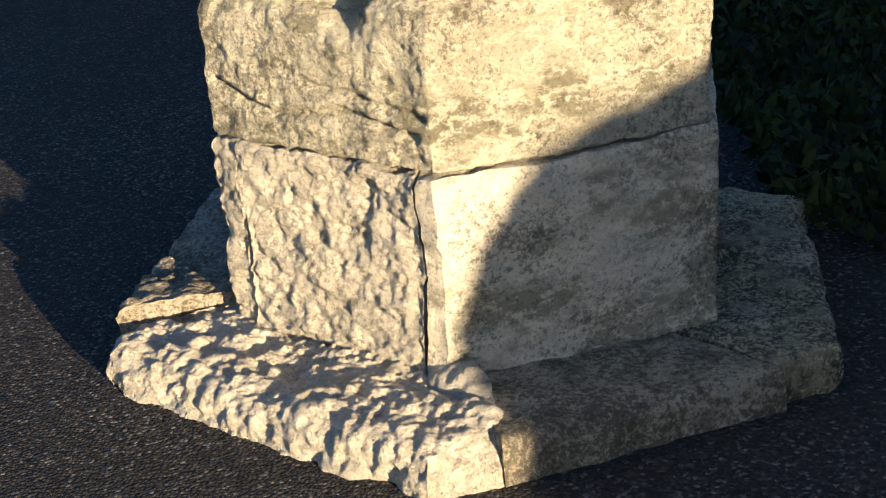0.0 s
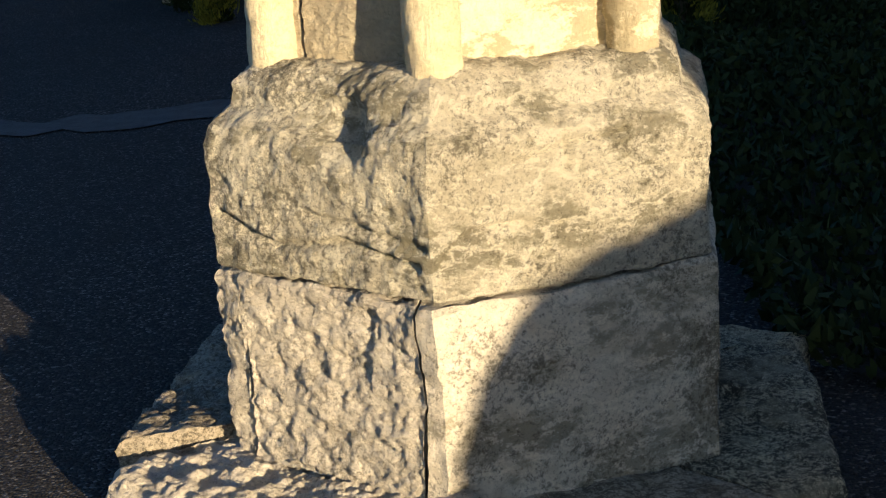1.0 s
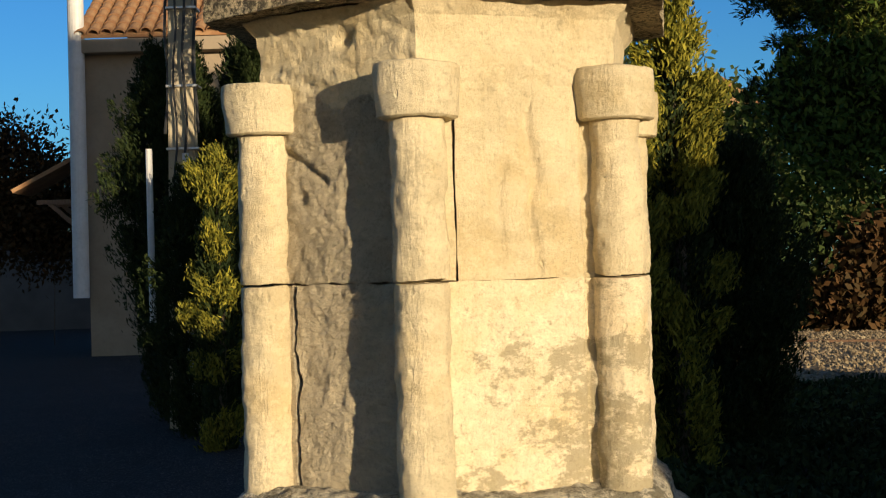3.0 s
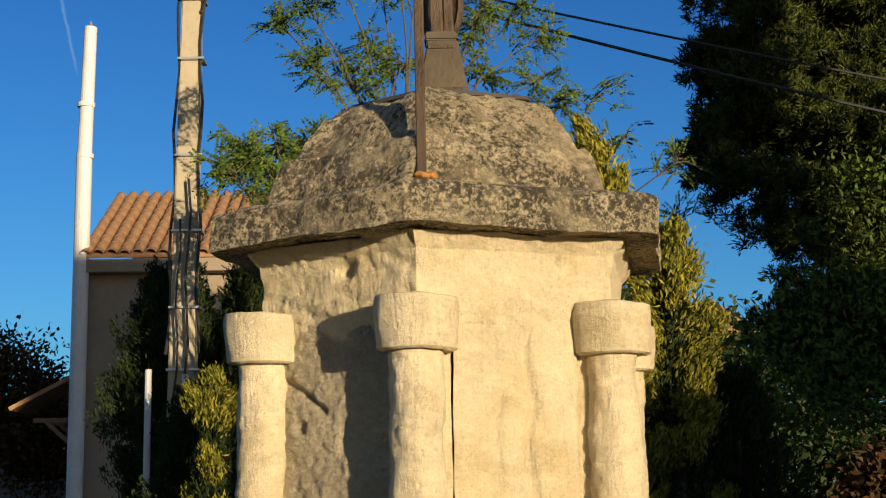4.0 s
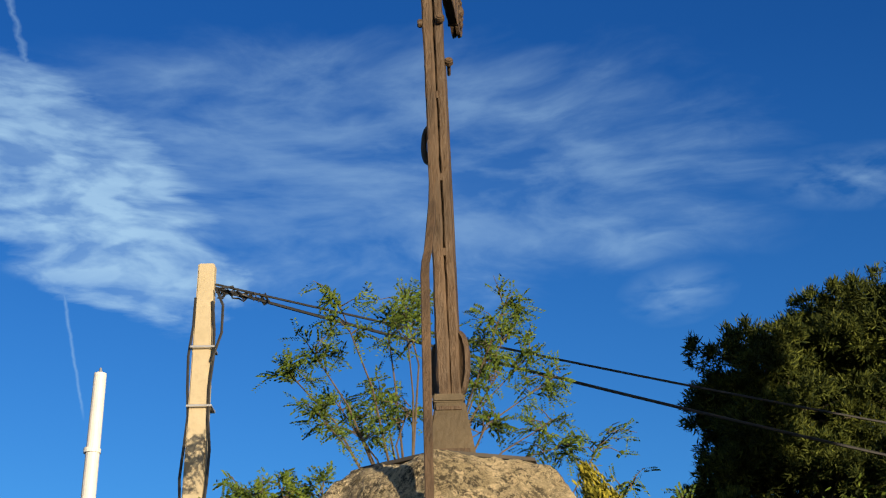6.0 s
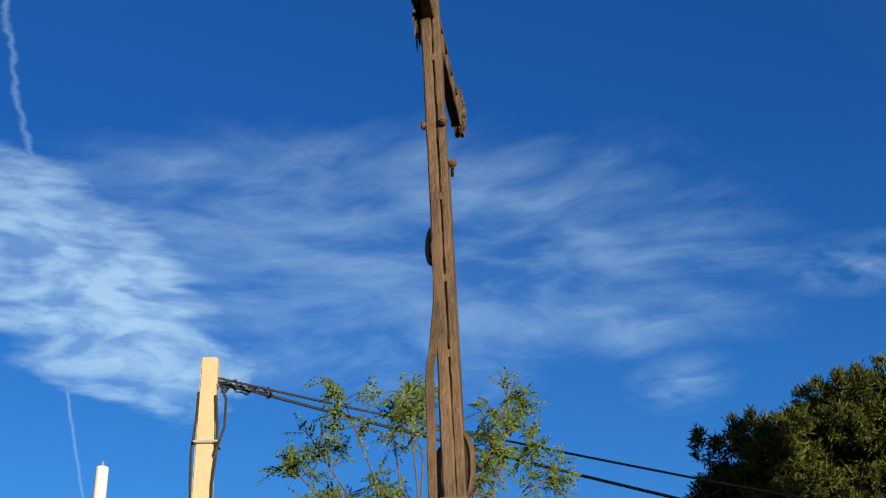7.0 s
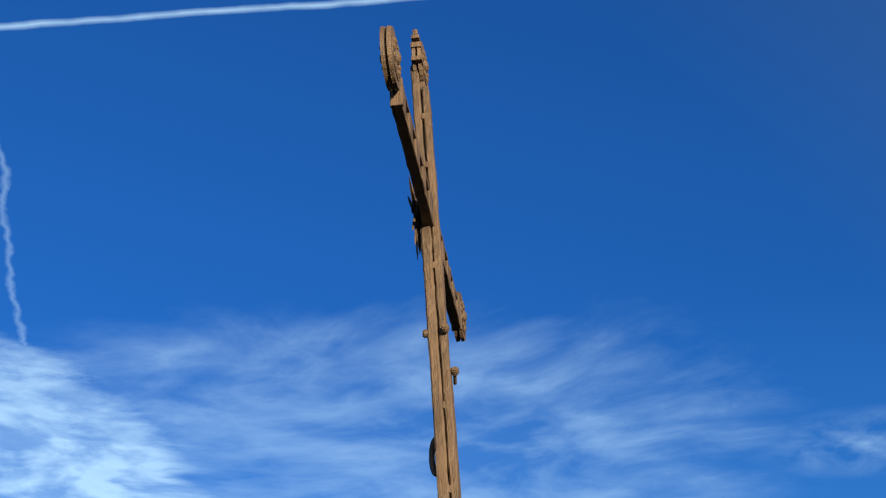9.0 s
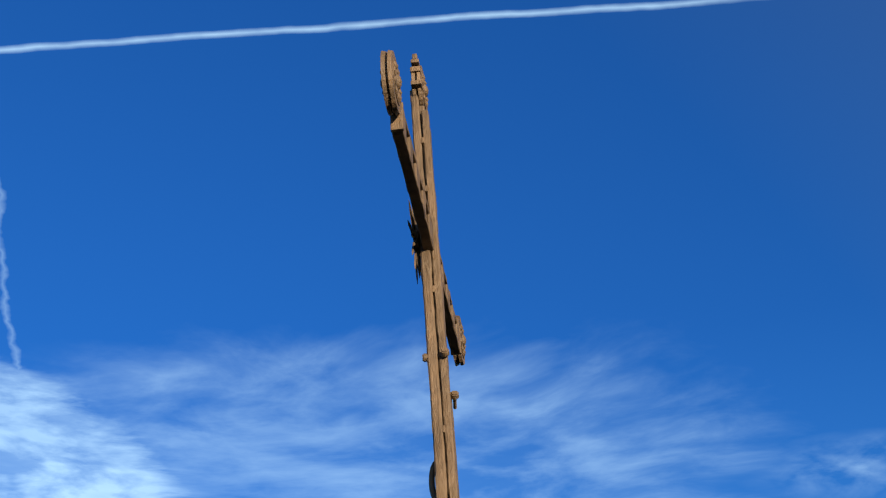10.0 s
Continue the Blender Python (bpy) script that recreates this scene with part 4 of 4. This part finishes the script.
def shrub_mass(name, label, blobs, leaf, width, count, mat, seed, foot=None, group=""):
    rng = np.random.default_rng(seed)
    tree = thing(name, (foot or blobs[0][:2]) + (0,), label, "shrub", group)
    limbs = [([(b[0], b[1], 0), (b[0] + 0.05, b[1], b[2] * 0.6), (b[0], b[1], b[2])], 0.014, 0.006) for b in blobs]
    if foot:
        limbs = [([foot + (0,), ((foot[0] * 2 + b[0]) / 3, (foot[1] * 2 + b[1]) / 3, b[2] * 0.75), b[:3]], 0.020, 0.006) for b in blobs]
    for limb in limbs:
        branchy("stem", None, [limb], M_BARK, rng, tree)
    vol = np.array([b[3] * b[4] * b[5] for b in blobs]) ** 0.7
    pick = rng.choice(len(blobs), size=count, p=vol / vol.sum())
    b = np.array([q[:6] for q in blobs])[pick]
    d = rng.normal(size=(count, 3))
    d /= np.linalg.norm(d, axis=1)[:, None]
    g = max(10, count // 30)
    off = rng.normal(size=(g, 3)) * 0.22
    c = b[:, :3] + (d * (0.5 + 0.5 * rng.random(count) ** 0.5)[:, None] + off[rng.integers(0, g, count)]) * b[:, 3:]
    c[:, 2] = np.abs(c[:, 2]) + 0.01
    w = rng.normal(size=(count, 3)) + d * 0.8 + np.array([0, 0, 0.3])
    child("foliage", leaf_mesh("foliage", c, w, leaf * (0.6 + 0.8 * rng.random(count)), width * (0.6 + 0.8 * rng.random(count)), mat, rng), tree)
    return tree


shrub_mass("broadleaf_shrub", "green broadleaf shrub under the pine", [(3.3, 11.0, 2.6, 0.8, 0.6, 0.6), (4.3, 11.0, 2.9, 0.9, 0.6, 0.7), (3.7, 10.8, 2.4, 0.9, 0.6, 0.45), (5.0, 10.9, 2.6, 1.0, 0.6, 0.6), (4.4, 11.1, 4.3, 0.8, 0.4, 0.6), (5.1, 11.2, 5.1, 0.7, 0.4, 0.6), (3.7, 11.0, 3.4, 0.6, 0.4, 0.4)], 0.080, 0.036, 9500, M_ROBINIA, 47, (5.6, 11.2))
# low growth and the tall screen of shrubs behind the gravel
shrub_mass("ground_shrub", "low dark green spreading shrub on the verge", [(2.2, 9.0, 0.15, 1.2, 1.0, 0.3), (4.2, 10.0, 0.12, 1.6, 1.2, 0.18), (6.0, 9.5, 0.15, 1.6, 1.2, 0.25), (3.0, 11.5, 0.1, 1.4, 0.7, 0.10)], 0.07, 0.035, 14000, M_HEDGE, 41)
for i, (x, y, r, h, mat, lab) in enumerate(((7.5, 28.5, 2.2, 5.0, M_HEDGE, "tall dark green screen shrub"), (10.5, 28.0, 2.0, 3.2, M_RUSSET, "russet autumn shrub in front of the screen"),
                                            (13.0, 29.0, 2.5, 5.5, M_HEDGE, "tall dark green screen shrub"), (5.0, 29.5, 2.2, 5.5, M_HEDGE, "tall dark green screen shrub"),
                                            (2.6, 30.0, 2.0, 5.0, M_HEDGE, "tall dark green screen shrub"), (8.6, 26.9, 1.2, 2.2, M_RUSSET, "russet autumn shrub in front of the screen"))):
    shrub_mass("screen_shrub", lab, [(x, y, h * 0.3, r, r * 0.7, h * 0.34), (x + 0.3, y, h * 0.7, r * 0.8, r * 0.6, h * 0.34)], 0.22, 0.12, 9000, mat, 60 + i, None, "screen shrubs behind the gravel")
shrub_mass("far_hedge", "dark clipped evergreens behind the garden wall", [(-14.0 - i * 1.6, 44.0, 3.3, 1.3, 0.8, 1.4) for i in range(6)], 0.24, 0.15, 20000, M_HEDGE, 83)
shrub_mass("far_tree", "thin autumn tree with russet leaves", [(-10.3, 30.0, 3.6, 1.5, 1.0, 1.5), (-11.6, 31.0, 4.3, 1.2, 1.0, 1.2), (-9.2, 30.5, 3.0, 1.0, 1.0, 1.2)], 0.13, 0.075, 24000, M_RUSSET, 81)
conifer((-12.4, 33.0, 0), 7.2, 0.6, 82, "slim dark cypress in the distance", 700, 40, M_DARKLEAF, 0.12)

# ---- verge and gravel ----
# near the pillar the dark soil overlies asphalt to blacken the shaded ground
bm = bmesh.new()
cols = []
for i in range(150):
    x = 0.95 + 0.06 * i if i < 149 else 60.0
    low = -0.30 + 0.5 * math.exp(-((x - 0.95) / 0.35)) + 0.25 * fbm((x, 1, 0), 1.1, 5, 5)
    cols.append((bm.verts.new((x, low, 0.0845)), bm.verts.new((x, 13.2, 0.0845))))
for a, b in zip(cols, cols[1:]):
    bm.faces.new((a[0], b[0], b[1], a[1]))
tagged(part("verge", bm, M_SOIL), "dark soil verge with sparse grass, run on to deepen the shade by the pillar", "ground", kind="structure")
sheet("gravel_yard", 2.6, 13.2, 60, 34, 0.086, M_GRAVEL, "pale sunlit gravel yard", "ground")
bm = bmesh.new()
box(bm, (14.0, 0.07, 0.06), pose(11.5, 20.2, 0.10, 0, 0, -25), 0.01)
tagged(part("edging", bm, M_WOOD), "dark timber edging across the gravel yard", "edging", kind="structure")
rng = np.random.default_rng(91)
k = 9000
mid_p = np.stack([3.0 + 11 * rng.random(k), 13.4 + 14 * rng.random(k), np.full(k, 0.09)], 1)
size_p = (0.018 + 0.045 * rng.random(k) ** 2)[:, None, None]
knob = np.array([(1, 0, 0), (0, 1, 0), (-1, 0, 0), (0, -1, 0), (0, 0, 0.8), (0, 0, -0.5)], float)
vp = (mid_p[:, None, :] + knob[None] * size_p * (0.7 + 0.6 * rng.random((k, 6, 1)))).reshape(-1, 3)
side = [(0, 1, 4), (1, 2, 4), (2, 3, 4), (3, 0, 4), (1, 0, 5), (2, 1, 5), (3, 2, 5), (0, 3, 5)]
fp = [(6 * i + a, 6 * i + b, 6 * i + c) for i in range(k) for a, b, c in side]
tagged(new("pebbles", mesh_of("pebbles", vp, fp, M_GRAVEL)), "loose pale limestone pebbles strewn over the gravel", "pebbles", kind="stuff")
rng = np.random.default_rng(90)
k = 20000
c = np.stack([1.1 + 8 * rng.random(k), 1.2 + 12.4 * rng.random(k) ** 0.8, 0.10 + 0.05 * rng.random(k)], 1)
tagged(new("grass", leaf_mesh("grass", c, rng.normal(size=(k, 3)) * 0.5 + np.array([0, 0, 1.2]), 0.06 + 0.10 * rng.random(k), np.full(k, 0.010), M_GRASS, rng)),
       "short dark grass on the verge", "grass", kind="stuff")

# dense low evergreen cover from the pillar's foot to the gravel, dark to deepen the shade
rng = np.random.default_rng(97)
k = 90000
gx, gy = 0.80 + 6.5 * rng.random(k) ** 1.2, 0.10 + 12.6 * rng.random(k) ** 1.1
gx += np.clip(0.35 - gy, 0, 1) * 0.6
top = 0.10 + 0.10 * np.clip(gy / 4, 0, 1) + 0.05 * np.sin(gx * 5.1 + 1.7 * np.sin(gy * 2.3)) * np.sin(gy * 4.3 + gx) + 0.05 * np.sin(gx * 1.9 + gy * 1.3)
c = np.stack([gx, gy, 0.085 + np.maximum(top, 0.03) * rng.random(k) ** 0.5], 1)
tagged(new("ground_cover", leaf_mesh("ground_cover", c, rng.normal(size=(k, 3)) * 0.8 + np.array([0, 0, 0.8]), 0.035 + 0.05 * rng.random(k), 0.018 + 0.022 * rng.random(k), M_DARKLEAF, rng)),
       "dense low evergreen ground cover, dark to deepen the shade beside the pillar", "ground cover", kind="stuff")

# ---- the concrete pole and its cables ----
PX, PY = -2.57, 10.9
pole = thing("concrete_pole", (PX, PY, 0), "square tapered concrete utility pole with black cables", "utility pole")
bm = bmesh.new()
lo = [(-0.15, -0.11), (0.15, -0.11), (0.15, 0.11), (-0.15, 0.11)]
hi = [(-0.085, -0.075), (0.085, -0.075), (0.085, 0.075), (-0.085, 0.075)]
a = [bm.verts.new((PX - 0.05 + x, PY + y, 0)) for x, y in lo]
b = [bm.verts.new((PX + 0.03 + x, PY + y, 7.38)) for x, y in hi]
bm.faces.new(a[::-1])
bm.faces.new(b)
for i in range(4):
    bm.faces.new((a[i], a[(i + 1) % 4], b[(i + 1) % 4], b[i]))
bmesh.ops.bevel(bm, geom=list(bm.edges), offset=0.012, segments=2, affect="EDGES")
part("shaft", bm, M_CONCRETE, pole, "pale concrete shaft")


def pole_x(z):
    return PX - 0.05 + 0.08 * z / 7.34


def half(z):
    return 0.15 - 0.065 * z / 7.34


for z in (6.45, 5.83, 4.85, 4.1, 3.35, 2.75):
    bm = bmesh.new()
    box(bm, (half(z) * 2 + 0.06, 0.26, 0.022), pose(pole_x(z) + 0.015, PY, z), 0.003)
    part("band", bm, M_STEEL, pole, "galvanised steel band")
for dx, dy, z0, z1, r in ((-1.0, -0.06, 2.9, 7.0, 0.016), (1.0, -0.09, 2.9, 6.95, 0.016), (0.35, -1.35, 0.4, 4.6, 0.014), (-0.3, -1.35, 0.4, 4.2, 0.012)):
    bm = bmesh.new()
    pts = []
    for i in range(14):
        z = z0 + (z1 - z0) * i / 13
        pts.append((pole_x(z) + dx * (half(z) + 0.02) + 0.02 * math.sin(i * 1.7 + dx), PY + (dy * 0.1 if abs(dy) > 1 else dy) - (0.03 if abs(dy) > 1 else 0), z))
    tube(bm, pts, r, 6)
    part("cable", bm, M_CABLE, pole)
bm = bmesh.new()
tube(bm, [(pole_x(6.3) + 0.11, PY - 0.1, 6.3), (pole_x(6.6) + 0.20, PY - 0.1, 6.6), (pole_x(6.9) + 0.2, PY - 0.1, 6.9), (pole_x(7.1) + 0.12, PY - 0.1, 7.08), (pole_x(7.1) + 0.3, PY - 0.1, 7.1)], 0.016, 6)
part("cable", bm, M_CABLE, pole)
for x, y0 in ((-0.22, 2.0), (0.13, 1.9)):
    bm = bmesh.new()
    tube(bm, [(PX - 0.1 + x, PY - 0.16, 0.0 if x > 0 else 1.1), (PX - 0.1 + x, PY - 0.16, 2.75 if x < 0 else 2.7)], 0.032, 10)
    part("conduit", bm, M_WHITE, pole, "white plastic cable conduit")


def wire(name, p, q, sag, r, lab):
    p, q = Vector(p), Vector(q)
    bm = bmesh.new()
    tube(bm, [p.lerp(q, i / 24) - Vector((0, 0, sag * 4 * (i / 24) * (1 - i / 24))) for i in range(25)], r, 6)
    return tagged(part(name, bm, M_CABLE), lab, "cable", "overhead cables")


wire("overhead_cable", (PX + 0.12, PY, 7.17), (5.2, 10.9, 5.36), 0.06, 0.012, "black overhead cable strung from the pole")
wire("overhead_cable", (PX + 0.12, PY, 7.13), (5.0, 10.9, 5.03), 0.06, 0.016, "black twisted overhead cable strung from the pole")
splice = thing("cable_splice", (PX + 0.14, PY, 7.08), "tangled black cable ends at the pole top", "cable")
rng = np.random.default_rng(91)
for i in range(7):
    bm = bmesh.new()
    x0 = PX + 0.14
    tube(bm, [(x0 + 0.55 * j / 10, PY + rng.normal() * 0.03, 7.10 - 0.12 * j / 10 + rng.normal() * 0.035) for j in range(11)], 0.009, 5)
    part("cable_end", bm, M_CABLE, splice)

# ---- the house ----
HX, HY = -7.0, 25.0
house = thing("house", (HX, HY, 0), "rendered house with a clay tile roof", "house")
bm = bmesh.new()
box(bm, (9.0, 5.2, 6.0), pose(HX + 4.5, HY + 2.6, 3.0))
part("wall", bm, M_RENDER, house, "beige lime rendered wall")
bm = bmesh.new()
box(bm, (9.2, 0.45, 0.26), pose(HX + 4.5, HY - 0.12, 5.96), 0.03)
part("eave", bm, M_RENDER, house, "pale plaster eave moulding")
bm = bmesh.new()
RISE, RUN = 1.72, 2.95
eave_y, ridge_y = HY - 0.35, HY - 0.35 + RUN
vs = [bm.verts.new((HX + x, y, z)) for x in (-0.1, 9.2) for y, z in ((eave_y, 6.10), (eave_y, 6.18), (ridge_y, 6.18 + RISE), (2 * ridge_y - eave_y, 6.18), (2 * ridge_y - eave_y, 6.10), (ridge_y, 6.10 + RISE))]
bm.faces.new(vs[:6])
bm.faces.new(vs[6:][::-1])
for i in range(6):
    j = (i + 1) % 6
    bm.faces.new((vs[i], vs[i + 6], vs[j + 6], vs[j]))
roof = part("roof", bm, M_TILE, house, "orange clay tile roof")
# one half-round tile, laid in rows
bm = bmesh.new()
seg = 6
L, R0, R1 = 0.42, 0.115, 0.095
rows = [[bm.verts.new((r * math.cos(math.pi * j / seg), y, r * math.sin(math.pi * j / seg) * 0.9)) for j in range(seg + 1)] for y, r in ((0, R0), (L, R1))]
inner = [[bm.verts.new((r * 0.85 * math.cos(math.pi * j / seg), y, r * 0.8 * math.sin(math.pi * j / seg) * 0.9)) for j in range(seg + 1)] for y, r in ((0, R0), (L, R1))]
for j in range(seg):
    bm.faces.new((rows[0][j], rows[0][j + 1], rows[1][j + 1], rows[1][j]))
    bm.faces.new((rows[0][j + 1], rows[0][j], inner[0][j], inner[0][j + 1]))
tile = bpy.data.meshes.new("roof_tile")
bm.to_mesh(tile)
bm.free()
tile.materials.append(M_TILE)
slope = math.degrees(math.atan2(RISE, RUN))
for col in range(16):
    for row in range(9):
        o = new("roof_tile", tile)
        o.parent = roof
        y = -0.40 + row * 0.335
        o.matrix_basis = pose(HX + 0.02 + col * 0.25, HY + y, 6.19 + (y + 0.35) * RISE / RUN + (0.012 * ((col * 7 + row * 3) % 3)), slope, 0, ((col * 5 + row) % 5 - 2) * 0.8)
# white flue up the corner of the house
flue = thing("flue_pipe", (HX - 0.2, HY - 0.3, 1.2), "tall white metal flue pipe on the house corner", "flue pipe")
bm = bmesh.new()
tube(bm, [(HX - 0.10, HY - 0.25, 1.2), (HX - 0.08, HY - 0.25, 8.1)], 0.155, 18)
part("lower_pipe", bm, M_WHITE, flue, "white painted pipe")
bm = bmesh.new()
tube(bm, [(HX - 0.08, HY - 0.25, 8.08), (HX - 0.02, HY - 0.25, 10.72)], [0.145, 0.125], 18)
part("upper_pipe", bm, M_WHITE, flue, "white painted pipe")
for z in (8.08, 9.1):
    bm = bmesh.new()
    tube(bm, [(HX - 0.07, HY - 0.25, z), (HX - 0.07, HY - 0.25, z + 0.09)], 0.17, 18)
    part("collar", bm, M_WHITE, flue)
bm = bmesh.new()
tube(bm, [(HX - 0.02, HY - 0.25, 10.70), (HX - 0.02, HY - 0.25, 10.84)], [0.06, 0.02], 10)
part("cap", bm, M_STEEL, flue)
# small tiled canopy on the house's side
canopy = thing("door_canopy", (HX - 1.0, HY + 0.3, 3.0), "small wooden door canopy with clay tiles", "canopy")
bm = bmesh.new()
box(bm, (1.55, 1.3, 0.08), pose(HX - 0.75, HY + 0.6, 3.62, 0, -27, 0), 0.01)
part("canopy_roof", bm, M_TILE, canopy, "clay tile canopy roof")
for y in (0.1, 1.1):
    bm = bmesh.new()
    box(bm, (1.0, 0.09, 0.09), pose(HX - 0.5, HY + y, 3.05), 0.008)
    part("beam", bm, M_WOOD, canopy)
    bm = bmesh.new()
    box(bm, (1.0, 0.08, 0.08), pose(HX - 0.42, HY + y, 2.72, 0, 42, 0), 0.008)
    part("brace", bm, M_WOOD, canopy)
# gable of a farther house among the trees
gable = thing("far_house", (6.2, 32.0, 0), "distant rendered house gable with a tiled roof", "house")
bm = bmesh.new()
box(bm, (1.7, 3.0, 5.3), pose(6.15, 33.5, 2.65))
part("wall", bm, M_RENDER, gable)
bm = bmesh.new()
vs = [bm.verts.new((x, y, z)) for y in (31.7, 35.2) for x, z in ((5.05, 5.25), (7.25, 5.25), (7.2, 5.4), (6.15, 6.05), (5.1, 5.4))]
bm.faces.new(vs[:5])
bm.faces.new(vs[5:][::-1])
for i in range(5):
    j = (i + 1) % 5
    bm.faces.new((vs[j], vs[i], vs[i + 5], vs[j + 5]))
part("roof", bm, M_TILE, gable)
# garden wall and distance
bm = bmesh.new()
box(bm, (40, 0.4, 3.0), pose(-29.0, 42, 1.5))
tagged(part("wall_far", bm, M_GREYWALL), "long plain rendered garden wall", "wall", kind="structure")

# ---- planting added behind the camera, unseen, to shade the place ----
def screen():
    """A rising clipped hedge added on the sun's side, out of view; its crest shapes the shade."""
    s = Vector((math.sin(radians(SUN_AZ)), -math.cos(radians(SUN_AZ)), 0))
    e = Vector((math.cos(radians(SUN_AZ)), math.sin(radians(SUN_AZ)), 0))
    drop = math.tan(radians(SUN_EL))
    crest = [(-0.42, -0.6), (-0.392, 0.0), (-0.378, 0.21), (-0.355, 0.28), (-0.324, 0.395), (-0.27, 0.46), (-0.21, 0.53), (-0.16, 0.57), (-0.08, 0.61), (0.0, 0.63), (0.09, 0.655), (0.19, 0.668), (0.25, 0.74),
             (0.36, 0.95), (0.60, 1.2), (1.4, 1.5), (2.4, 1.9), (3.05, 2.05), (3.2, 4.0), (3.75, 4.0), (3.95, 2.7), (4.5, 2.6), (5.2, 3.0), (5.9, 3.6), (6.2, 8.9), (8.75, 8.7), (9.05, 4.6), (11.5, 3.6), (12.6, 0.4)]
    far = 7.0
    hedge = thing("hedge", tuple(s * far), "unseen tall dark green hedge added to shade the place", "hedge")
    bm = bmesh.new()
    rows, skin = [], []
    us = [crest[0][0] + (crest[-1][0] - crest[0][0]) * (i / 220) ** 2.2 for i in range(221)]
    for u in us:
        z = float(np.interp(u, [c[0] for c in crest], [c[1] for c in crest])) + far * drop
        z += 0.02 * fbm((u, 0, 0), 9, 3)
        p = s * far + e * u
        ring = [p + s * -0.25, p + s * -0.3 + Vector((0, 0, z * 0.7)), p + Vector((0, 0, z)), p + s * 0.5 + Vector((0, 0, z * 0.7)), p + s * 0.5]
        rows.append([bm.verts.new(q) for q in ring])
        skin.append(ring)
    for a, b in zip(rows, rows[1:]):
        for j in range(4):
            bm.faces.new((a[j], a[j + 1], b[j + 1], b[j]))
    bm.faces.new(rows[0])
    bm.faces.new(rows[-1][::-1])
    part("branch_mass", bm, M_HEDGE, hedge)
    rng = np.random.default_rng(95)
    k = 26000
    uu = rng.random(k) * (crest[-1][0] - crest[0][0]) + crest[0][0]
    idx = np.clip(np.searchsorted(us, uu), 1, len(us) - 1)
    pts = np.array([[tuple(q) for q in r] for r in skin])
    t = rng.random(k) * 4
    j = np.minimum(t.astype(int), 3)
    f = (t - j)[:, None]
    c = pts[idx, j] * (1 - f) + pts[idx, j + 1] * f
    c[:, 2] -= 0.05
    c[:, 0] += 0.03 * (rng.random(k) - 0.5)
    loose = (uu > 6.1) & (uu < 8.8) & (c[:, 2] > 7.5)       # loose shoots above the tall part, to dapple the house wall
    c[:, 2] += np.where(loose, 0.9 * rng.random(k) ** 2, 0.0)
    child("foliage", leaf_mesh("foliage", c, rng.normal(size=(k, 3)) + np.array([0, 0, 0.4]), 0.07 + 0.07 * rng.random(k), 0.04 + 0.03 * rng.random(k), M_HEDGE, rng), hedge)


screen()
